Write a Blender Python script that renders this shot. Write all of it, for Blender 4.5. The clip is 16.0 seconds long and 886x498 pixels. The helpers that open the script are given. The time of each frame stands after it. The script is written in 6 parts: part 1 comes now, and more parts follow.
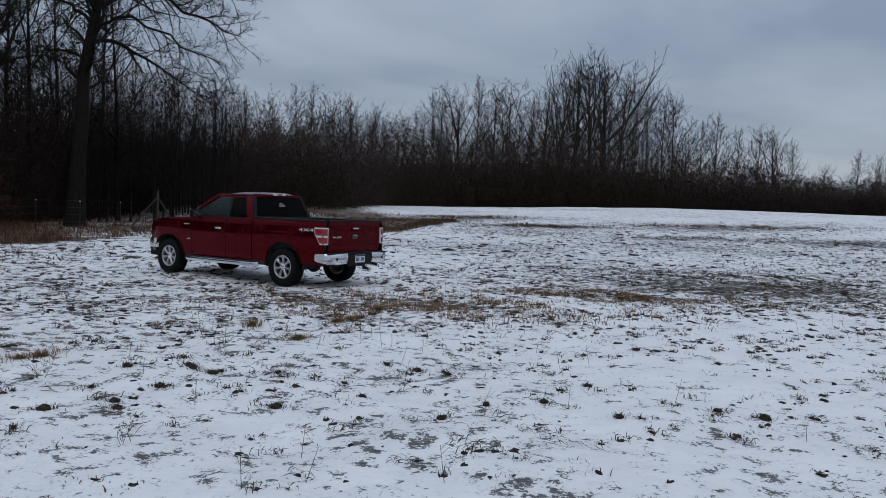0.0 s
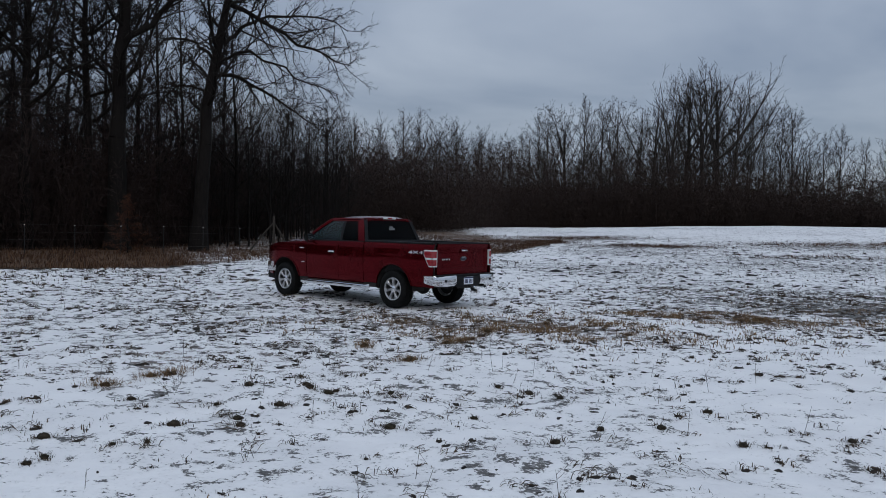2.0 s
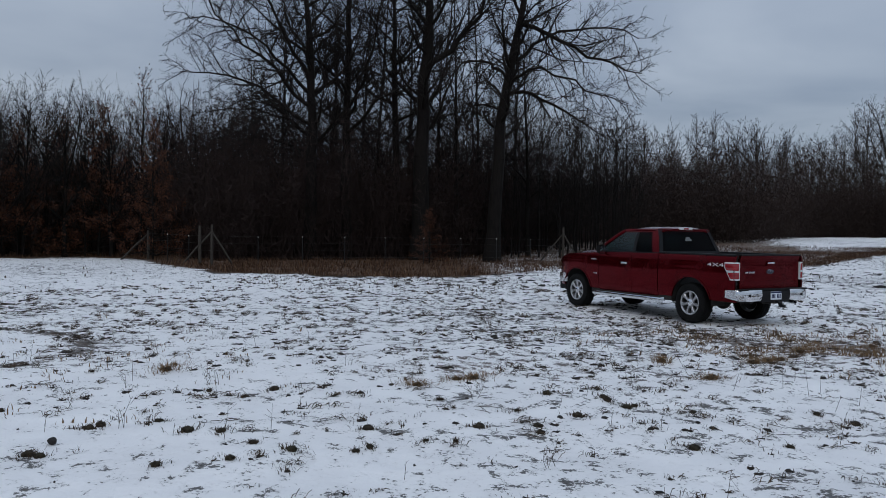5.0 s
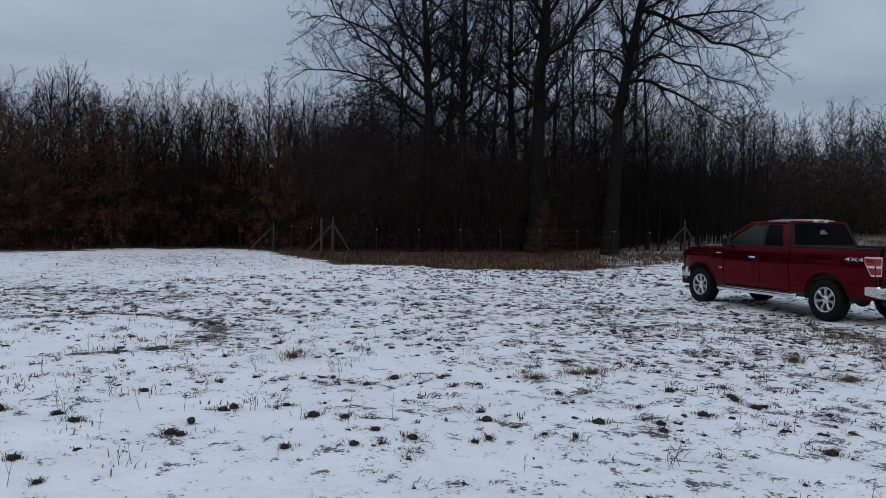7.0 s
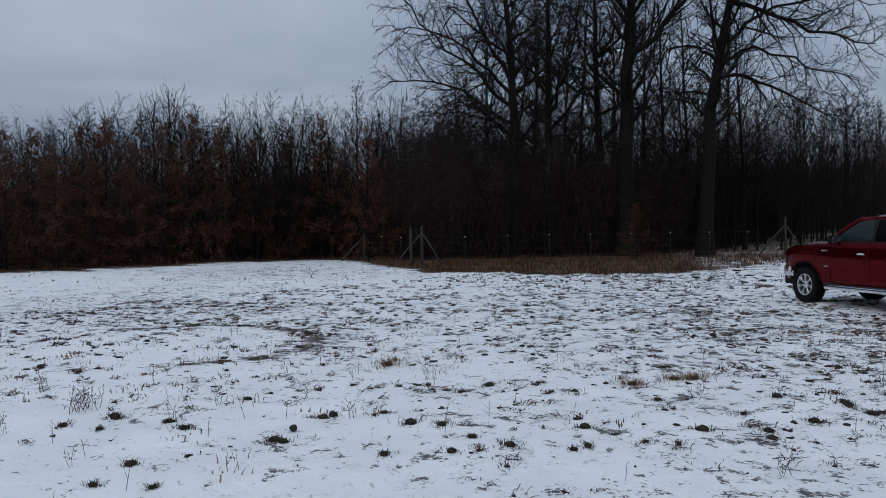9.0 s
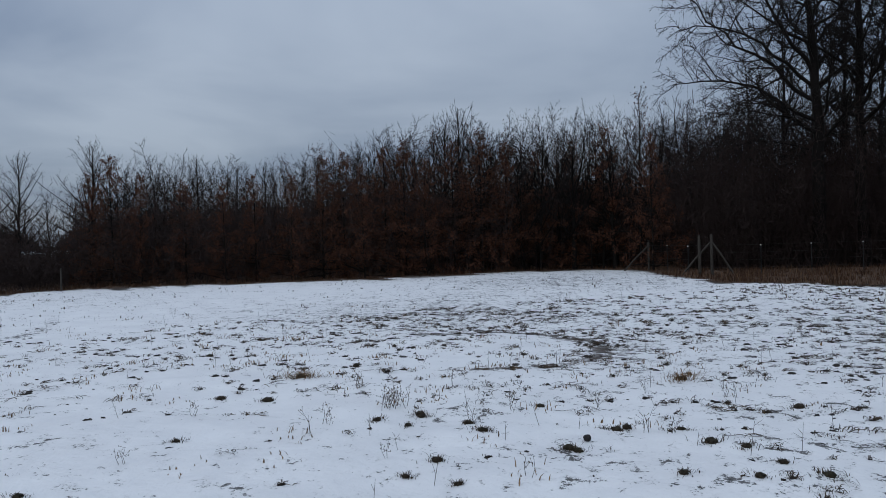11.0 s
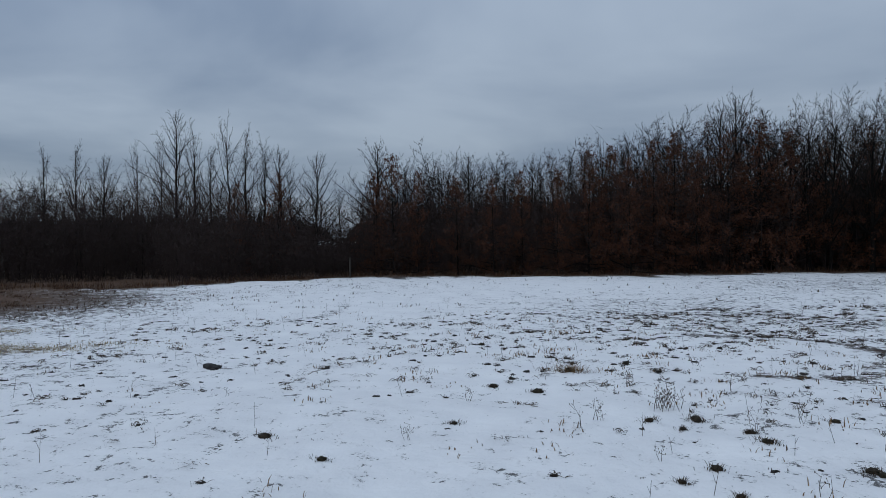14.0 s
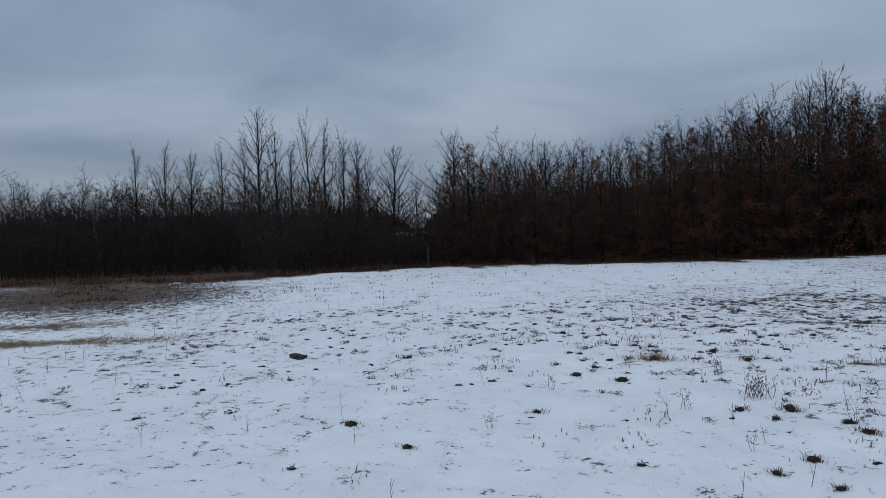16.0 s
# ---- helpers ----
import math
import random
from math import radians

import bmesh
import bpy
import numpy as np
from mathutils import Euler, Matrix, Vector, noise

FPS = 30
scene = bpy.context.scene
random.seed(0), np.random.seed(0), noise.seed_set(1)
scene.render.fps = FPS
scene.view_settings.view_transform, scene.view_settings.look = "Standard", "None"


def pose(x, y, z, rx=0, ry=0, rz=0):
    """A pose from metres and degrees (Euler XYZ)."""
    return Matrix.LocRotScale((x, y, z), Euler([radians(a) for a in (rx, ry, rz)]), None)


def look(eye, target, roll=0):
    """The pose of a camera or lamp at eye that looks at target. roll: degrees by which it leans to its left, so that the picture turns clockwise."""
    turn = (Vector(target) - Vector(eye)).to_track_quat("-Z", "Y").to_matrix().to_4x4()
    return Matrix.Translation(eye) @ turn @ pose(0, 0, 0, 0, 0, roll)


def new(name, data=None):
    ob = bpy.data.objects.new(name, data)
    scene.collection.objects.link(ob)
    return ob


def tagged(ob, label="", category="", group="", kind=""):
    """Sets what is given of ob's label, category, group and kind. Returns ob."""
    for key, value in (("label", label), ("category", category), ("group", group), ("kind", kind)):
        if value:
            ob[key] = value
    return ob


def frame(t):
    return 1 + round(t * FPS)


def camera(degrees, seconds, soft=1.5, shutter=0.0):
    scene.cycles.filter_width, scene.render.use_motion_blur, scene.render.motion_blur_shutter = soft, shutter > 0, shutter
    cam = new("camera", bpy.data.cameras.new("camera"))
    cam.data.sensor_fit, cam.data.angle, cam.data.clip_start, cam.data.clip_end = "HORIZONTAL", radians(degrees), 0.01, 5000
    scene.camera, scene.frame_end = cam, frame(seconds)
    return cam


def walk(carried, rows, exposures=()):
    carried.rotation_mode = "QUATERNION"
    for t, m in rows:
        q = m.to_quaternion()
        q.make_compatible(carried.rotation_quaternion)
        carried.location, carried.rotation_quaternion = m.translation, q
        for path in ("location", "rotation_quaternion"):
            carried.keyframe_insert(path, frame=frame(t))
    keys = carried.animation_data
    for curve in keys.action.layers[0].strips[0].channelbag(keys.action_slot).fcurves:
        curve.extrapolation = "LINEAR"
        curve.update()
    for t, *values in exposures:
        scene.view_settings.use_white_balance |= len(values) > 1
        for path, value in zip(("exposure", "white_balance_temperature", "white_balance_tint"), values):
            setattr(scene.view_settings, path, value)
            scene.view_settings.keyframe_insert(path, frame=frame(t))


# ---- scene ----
# ---------------------------------------------------------------- camera
cam = camera(59.42, 16.0, 0.85)
EYE, ARM = 1.8, 0.3          # eye height, and the phone's reach in front of the turning body
# seconds, yaw, pitch, lean to the right (degrees)
TURNS = [
    (0.0, -0.22, -3.15, -2.08), (0.5, 1.71, -3.19, -1.49), (1.0, 3.50, -2.77, -1.22), (1.5, 5.35, -2.22, -1.14),
    (2.0, 7.66, -1.78, -1.26), (2.5, 10.16, -1.59, -1.23), (3.0, 13.45, -2.86, -1.43), (3.5, 17.17, -2.55, -1.15),
    (4.0, 21.74, -1.84, -1.04), (4.5, 25.54, -1.44, -1.10), (5.0, 28.64, -1.34, -0.85), (5.2, 29.80, -1.42, -0.92),
    (7.5, 38.00, -2.11, -0.34), (8.0, 38.52, -2.18, 0.51), (8.2, 38.98, -2.13, 0.69), (10.3, 56.48, -0.43, 1.09),
    (10.5, 58.61, -0.37, 1.25), (11.0, 64.03, -0.34, 1.63), (11.5, 71.21, 0.09, 1.86), (12.0, 73.67, 0.61, 1.93),
    (12.5, 75.88, 1.00, 1.61), (13.0, 78.51, 0.18, 0.85), (13.5, 80.78, -0.19, 0.49), (14.0, 83.30, -0.33, 0.69),
    (14.5, 85.22, -0.51, 1.20), (15.0, 86.80, -1.02, 1.63), (15.5, 87.58, -1.26, 2.03), (16.0, 89.00, -1.00, 1.85),
]
walk(cam, [(t, pose(-ARM * math.sin(radians(yaw)), ARM * math.cos(radians(yaw)), EYE, 90 + pitch, 0, yaw)
            @ pose(0, 0, 0, 0, 0, -lean)) for t, yaw, pitch, lean in TURNS],
     exposures=[(0.0, -0.36, 6700, 11), (5.0, -0.35, 6660, 10), (10.5, -0.38, 6520, 10), (13.0, -0.46, 6370, 8), (16.0, -0.48, 6340, 8)])

# ---------------------------------------------------------------- world, sun, exposure
world = bpy.data.worlds.new("overcast_sky")
scene.world = world
world.use_nodes = True
wn, wl = world.node_tree.nodes, world.node_tree.links
wn.clear()


def wnode(kind, **values):
    n = wn.new(kind)
    for key, value in values.items():
        n.inputs[key].default_value = value
    return n


sky = wn.new("ShaderNodeTexSky")
sky.sky_type, sky.sun_disc = "NISHITA", False
sky.sun_elevation, sky.sun_rotation = radians(38), radians(200)
coord = wn.new("ShaderNodeTexCoord")
sep = wn.new("ShaderNodeSeparateXYZ")
wl.new(coord.outputs["Generated"], sep.inputs[0])


def wmath(op, a, b=0.0, clamp=False):
    n = wn.new("ShaderNodeMath")
    n.operation, n.use_clamp = op, clamp
    for i, v in enumerate((a, b)):
        if isinstance(v, (int, float)):
            n.inputs[i].default_value = v
        else:
            wl.new(v, n.inputs[i])
    return n.outputs[0]


up = wmath("MAXIMUM", sep.outputs["Z"], 0.0)
lift = wmath("ADD", up, 0.16)
flat = wn.new("ShaderNodeCombineXYZ")
wl.new(wmath("DIVIDE", sep.outputs["X"], lift), flat.inputs["X"])
wl.new(wmath("DIVIDE", sep.outputs["Y"], lift), flat.inputs["Y"])
clouds = wnode("ShaderNodeTexNoise", Scale=0.75, Detail=5.0, Roughness=0.5, Distortion=0.35)
wl.new(flat.outputs[0], clouds.inputs["Vector"])
ramp = wn.new("ShaderNodeValToRGB")
wl.new(clouds.outputs["Fac"], ramp.inputs[0])
ramp.color_ramp.elements[0].position, ramp.color_ramp.elements[0].color = 0.36, (0.209, 0.265, 0.364, 1)
ramp.color_ramp.elements[1].position, ramp.color_ramp.elements[1].color = 0.66, (0.384, 0.449, 0.546, 1)
# an overcast sky is brighter towards the zenith
zen = wmath("ADD", 1.0, wmath("MULTIPLY", wmath("POWER", up, 1.2), 1.6))
bright = wn.new("ShaderNodeVectorMath")
bright.operation = "SCALE"
wl.new(ramp.outputs[0], bright.inputs[0])
wl.new(zen, bright.inputs["Scale"])
mix = wn.new("ShaderNodeMix")
mix.data_type, mix.inputs["Factor"].default_value = "RGBA", 0.015
wl.new(bright.outputs[0], mix.inputs["A"])
wl.new(sky.outputs[0], mix.inputs["B"])
back = wnode("ShaderNodeBackground", Strength=1.0)
wl.new(mix.outputs["Result"], back.inputs["Color"])
wout = wn.new("ShaderNodeOutputWorld")
wl.new(back.outputs[0], wout.inputs[0])

sun = new("sun", bpy.data.lights.new("sun", "SUN"))
sun.data.energy, sun.data.angle, sun.data.color = 0.5, radians(25), (1.0, 0.97, 0.93)
sun.matrix_world = look((14, -30, 26), (0, 0, 0))

# ---------------------------------------------------------------- materials


class Mat:
    """A node material with short calls."""

    def __init__(self, name, rough=0.7, metal=0.0, spec=0.5, coat=0.0):
        self.m = bpy.data.materials.new(name)
        self.m.use_nodes = True
        self.t = self.m.node_tree
        self.b = self.t.nodes["Principled BSDF"]
        self.set(self.b, "Roughness", rough)
        self.set(self.b, "Metallic", metal)
        self.set(self.b, "Specular IOR Level", spec)
        self.set(self.b, "Coat Weight", coat)

    def set(self, node, key, value):
        if hasattr(value, "is_output"):
            self.t.links.new(value, node.inputs[key])
        else:
            node.inputs[key].default_value = value

    def node(self, kind, **values):
        n = self.t.nodes.new(kind)
        for key, value in values.items():
            self.set(n, key, value)
        return n

    def pos(self, sx=1, sy=1, sz=1):
        c = self.node("ShaderNodeTexCoord").outputs["Object"]
        n = self.node("ShaderNodeMapping", Vector=c)
        n.inputs["Scale"].default_value = (sx, sy, sz)
        return n.outputs[0]

    def noise(self, scale, detail=4.0, rough=0.55, vec=None, distort=0.0):
        return self.node("ShaderNodeTexNoise", Vector=vec or self.pos(), Scale=scale, Detail=detail, Roughness=rough,
                         Distortion=distort).outputs["Fac"]

    def math(self, op, a, b=0.0, clamp=False):
        n = self.t.nodes.new("ShaderNodeMath")
        n.operation, n.use_clamp = op, clamp
        for i, v in enumerate((a, b)):
            if hasattr(v, "is_output"):
                self.t.links.new(v, n.inputs[i])
            else:
                n.inputs[i].default_value = v
        return n.outputs[0]

    def ramp(self, fac, *stops):
        n = self.node("ShaderNodeValToRGB", Fac=fac)
        els = n.color_ramp.elements
        while len(els) < len(stops):
            els.new(0.5)
        for e, (at, col) in zip(els, stops):
            e.position, e.color = at, (*col, 1) if len(col) == 3 else col
        return n.outputs[0]

    def mix(self, fac, a, b):
        n = self.t.nodes.new("ShaderNodeMix")
        n.data_type = "RGBA"
        for key, v in (("Factor", fac), ("A", a), ("B", b)):
            self.set(n, key, (*v, 1) if isinstance(v, tuple) else v)
        return n.outputs["Result"]

    def step(self, v, lo, hi):
        n = self.node("ShaderNodeMapRange", Value=v)
        n.interpolation_type = "SMOOTHSTEP"
        self.set(n, "From Min", lo)
        self.set(n, "From Max", hi)
        return n.outputs[0]

    def color(self, v):
        self.set(self.b, "Base Color", (*v, 1) if isinstance(v, tuple) else v)
        return self

    def bump(self, height, strength=0.4, distance=0.02):
        n = self.node("ShaderNodeBump", Height=height, Strength=strength, Distance=distance)
        self.set(self.b, "Normal", n.outputs[0])
        return self

    def rnd(self):
        return self.node("ShaderNodeObjectInfo").outputs["Random"]

    def island(self):
        return self.node("ShaderNodeNewGeometry").outputs["Random Per Island"]


def bark(name, lo, hi, scale=1.0):
    a = Mat(name, 0.92, spec=0.15)
    n = a.noise(3.0 * scale, 6, 0.65, a.pos(3, 3, 0.6))
    a.color(a.mix(a.step(a.noise(0.35 * scale, 3), 0.4, 0.65), a.ramp(n, (0.35, lo), (0.7, hi)),
                  tuple(0.7 * c for c in hi)))
    return a.bump(n, 0.6, 0.03).m


def plain(name, col, rough=0.5, metal=0.0, spec=0.5, vary=0.15, scale=6.0, bump=0.0, coat=0.0):
    a = Mat(name, rough, metal, spec, coat)
    n = a.noise(scale, 5, 0.6)
    a.color(a.ramp(n, (0.3, tuple(c * (1 - vary) for c in col)), (0.7, tuple(min(1, c * (1 + vary)) for c in col))))
    a.set(a.b, "Roughness", a.math("ADD", rough - 0.06, a.math("MULTIPLY", a.noise(scale * 4, 3), 0.12)))
    if bump:
        a.bump(a.noise(scale * 8, 4), bump, 0.01)
    return a.m


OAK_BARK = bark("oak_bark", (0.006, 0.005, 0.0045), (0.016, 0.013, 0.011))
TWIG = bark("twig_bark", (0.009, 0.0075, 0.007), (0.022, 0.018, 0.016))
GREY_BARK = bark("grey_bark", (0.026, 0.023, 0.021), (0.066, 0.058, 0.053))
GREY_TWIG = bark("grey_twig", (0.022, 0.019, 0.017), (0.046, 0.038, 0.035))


def leaf_mat(name, *cols):
    a = Mat(name, 0.8, spec=0.2)
    stops = [(i / max(1, len(cols) - 1), c) for i, c in enumerate(cols)]
    a.color(a.ramp(a.island(), *stops))
    return a.m


DRY_LEAF = leaf_mat("dry_oak_leaf", (0.050, 0.020, 0.011), (0.090, 0.035, 0.018), (0.068, 0.027, 0.015), (0.110, 0.044, 0.022))
BRUSH = leaf_mat("undergrowth", (0.026, 0.016, 0.014), (0.029, 0.018, 0.015), (0.027, 0.017, 0.0145), (0.031, 0.019, 0.016))
# the same brush made lighter: haze over its darks is put into the colour
HAZED_BRUSH = leaf_mat("hazed_edge_undergrowth", (0.031, 0.021, 0.018), (0.039, 0.026, 0.022), (0.035, 0.023, 0.020), (0.044, 0.028, 0.023))
FAR_BRUSH = leaf_mat("far_undergrowth", (0.028, 0.018, 0.015), (0.037, 0.024, 0.020), (0.032, 0.021, 0.017), (0.042, 0.028, 0.022))
STRAW = leaf_mat("dry_grass", (0.026, 0.013, 0.009), (0.085, 0.043, 0.023), (0.047, 0.023, 0.013), (0.165, 0.092, 0.048))
TUFT = leaf_mat("field_grass", (0.029, 0.020, 0.013), (0.066, 0.044, 0.026), (0.042, 0.029, 0.018), (0.11, 0.073, 0.043))
CLOD = leaf_mat("mud_clod", (0.016, 0.014, 0.013), (0.036, 0.030, 0.025), (0.024, 0.021, 0.018))
WET_MUD = plain("wet_mud", (0.012, 0.009, 0.008), 0.7, vary=0.4, scale=30, bump=0.6)
PALE_BARK = bark("pale_bark", (0.12, 0.115, 0.105), (0.30, 0.29, 0.27), 2)
WOOD_POST = bark("weathered_post", (0.03, 0.026, 0.022), (0.08, 0.07, 0.06), 3)


def ground_material():
    a = Mat("snowy_field", 0.75, spec=0.25)
    at = a.node("ShaderNodeAttribute")
    at.attribute_name = "bare"
    bare = at.outputs["Fac"]
    at2 = a.node("ShaderNodeAttribute")
    at2.attribute_name = "straw"
    straw = at2.outputs["Fac"]
    v = a.pos()
    big = a.noise(1.1, 5, 0.65, v)
    mid = a.noise(5.2, 5, 0.6, v, 0.3)
    fine = a.noise(28.0, 5, 0.72, v, 0.3)
    cover = a.math("ADD", a.math("ADD", a.math("MULTIPLY", big, 0.28), a.math("MULTIPLY", mid, 0.50)),
                   a.math("MULTIPLY", fine, 0.38))
    limit = a.math("SUBTRACT", 0.80, a.math("MULTIPLY", bare, 0.48))
    over = a.math("SUBTRACT", cover, limit)
    thaw = a.math("MULTIPLY", a.step(over, -0.07, 0.02), a.step(fine, 0.42, 0.66))
    full = a.math("ADD", a.math("MULTIPLY", a.step(over, 0.0, 0.016), 0.84), a.math("MULTIPLY", a.step(over, 0.03, 0.16), 0.16))
    mask = a.math("MAXIMUM", a.math("MULTIPLY", thaw, 0.13), full)
    snow = a.ramp(a.noise(1.3, 6, 0.6, v), (0.3, (0.80, 0.79, 0.785)), (0.7, (0.91, 0.90, 0.885)))
    soil = a.ramp(a.noise(9.0, 6, 0.7, v), (0.3, (0.009, 0.008, 0.0075)), (0.55, (0.022, 0.0185, 0.016)),
                  (0.75, (0.064, 0.045, 0.029)))
    grass = a.ramp(a.noise(14.0, 5, 0.7, v), (0.3, (0.024, 0.013, 0.009)), (0.5, (0.078, 0.042, 0.023)),
                   (0.75, (0.19, 0.108, 0.056)))
    under = a.mix(straw, soil, grass)
    a.color(a.mix(mask, snow, under))
    a.set(a.b, "Roughness", a.math("ADD", 0.62, a.math("MULTIPLY", mask, 0.3)))
    h = a.math("SUBTRACT", a.math("MULTIPLY", a.noise(26.0, 4, 0.6, v), 0.25),
               a.math("MULTIPLY", mask, 0.8))
    h = a.math("ADD", h, a.math("ADD", a.math("MULTIPLY", a.noise(4.0, 4, 0.55, v), 1.0), a.math("MULTIPLY", a.noise(1.5, 2, 0.5, v), 2.2)))
    a.bump(h, 0.6, 0.05)
    return a.m


SNOWY = ground_material()
PILE_SNOW = plain("crusted_snow", (0.72, 0.75, 0.80), 0.7, vary=0.12, scale=2.0, bump=0.4)

# ---------------------------------------------------------------- mesh helpers


def np_mesh(name, verts, faces, mat, smooth=False):
    """A mesh out of arrays; every face has the same number of corners."""
    verts, faces = np.asarray(verts, np.float32), np.asarray(faces, np.int32)
    me = bpy.data.meshes.new(name)
    me.vertices.add(len(verts))
    me.vertices.foreach_set("co", verts.ravel())
    me.loops.add(faces.size)
    me.loops.foreach_set("vertex_index", faces.ravel())
    me.polygons.add(len(faces))
    me.polygons.foreach_set("loop_start", np.arange(len(faces), dtype=np.int32) * faces.shape[1])
    if smooth:
        me.polygons.foreach_set("use_smooth", np.ones(len(faces), bool))
    me.update(calc_edges=True)
    me.materials.append(mat)
    return me


def child(name, me, parent, label=""):
    ob = new(name, me)
    ob.parent = parent
    return tagged(ob, label)


def tubes(segs, sides):
    """Frusta for rows x0 y0 z0 r0 x1 y1 z1 r1."""
    s = np.asarray(segs, float).reshape(-1, 8)
    a, b, ra, rb = s[:, :3], s[:, 4:7], s[:, 3], s[:, 7]
    d = b - a
    d /= np.linalg.norm(d, axis=1, keepdims=True) + 1e-9
    ref = np.where(np.abs(d[:, 2:]) > 0.9, [[1.0, 0, 0]], [[0, 0, 1.0]])
    u = np.cross(d, ref)
    u /= np.linalg.norm(u, axis=1, keepdims=True) + 1e-9
    w = np.cross(d, u)
    ang = np.arange(sides) * 2 * math.pi / sides
    ring = u[:, None] * np.cos(ang)[None, :, None] + w[:, None] * np.sin(ang)[None, :, None]
    v = np.concatenate([a[:, None] + ring * ra[:, None, None], b[:, None] + ring * rb[:, None, None]], 1).reshape(-1, 3)
    i = np.arange(sides)
    j = (i + 1) % sides
    q = np.stack([i, j, j + sides, i + sides], 1)
    f = (np.arange(len(s))[:, None, None] * 2 * sides + q[None]).reshape(-1, 4)
    return v, f


def smooth01(x):
    x = np.clip(x, 0, 1)
    return x * x * (3 - 2 * x)


def polar(az, r):
    """Plan position of a bearing (degrees to the left of +y) and distance."""
    return -r * math.sin(radians(az)), r * math.cos(radians(az))


# ---------------------------------------------------------------- the ground


def waves(x, y):
    return 0.03 * np.sin(0.55 * x + 1.3) * np.sin(0.47 * y + 0.4) + 0.018 * np.sin(1.31 * x - 0.9 * y) \
        + 0.012 * np.sin(2.9 * y + 1.7 * x + 2) + 0.008 * np.sin(4.3 * x - 3.7 * y)


def height(x, y):
    """The field is level round the camera and rises gently to the far woods."""
    x, y = np.asarray(x, float), np.asarray(y, float)
    r, az = np.hypot(x, y), np.degrees(np.arctan2(-x, y))
    rise = np.interp(az, [-60, -30, -20, -15, -11, -7, -3, 3, 15], [2.5, 2.6, 2.7, 2.64, 2.46, 2.2, 1.92, 1.66, 1.66]) * smooth01((r - 40) / 75) * (1 - smooth01((az - 15) / 18)) * smooth01((az + 80) / 40)
    bank = 0.35 * np.exp(-((r - 36) / 6) ** 2) * np.exp(-((az - 14) / 9) ** 2)
    return waves(x, y) * (0.4 + 0.6 * smooth01((r - 2) / 5)) + rise + bank + 0.03 * np.exp(-((x + 4) / 5) ** 2 - ((y - 18.3) / 3) ** 2)


def ground_z(x, y):
    return float(height(x, y))


def soft_spot(x, y, cx, cy, sx, sy, turn=0.0):
    c, s = math.cos(radians(turn)), math.sin(radians(turn))
    u, v = (x - cx) * c + (y - cy) * s, -(x - cx) * s + (y - cy) * c
    return np.exp(-(u / sx) ** 2 - (v / sy) ** 2)


def lump(x, y, k=0.0):
    return 0.5 + 0.25 * (np.sin(0.31 * x + 0.23 * y + k) + np.sin(0.19 * x - 0.37 * y + 1.7 * k + 2))


def edge_range(az):
    """Distance at which the snow gives way to woods and rough grass, by bearing."""
    return np.interp(az, [-180, -60, -30, -6, -1.2, -1.1, 0.7, 2.2, 4.5, 7, 10, 16, 21, 26, 30, 35, 44, 48, 50, 54, 60, 70, 80, 90, 99, 104, 119, 150, 180],
                     [110, 112, 116, 114, 113, 66, 60, 53, 45.5, 42.5, 40, 36.7, 33.5, 31, 29.5, 29.5, 33, 38, 46, 50, 46, 43, 43, 44, 40, 37, 42, 60, 80])


def beyond(r, az):
    """The rough grass ends in a tongue; snow lies again behind it."""
    end = np.interp(az, [-1.1, 0.5, 2.2, 4, 5.5, 6.5, 14], [68, 66, 67, 73, 86, 130, 140])
    return 1 - smooth01((r - end + 4) / 8) * smooth01((14 - az) / 2) * smooth01((112 - r) / 2) * (az > -1.2)


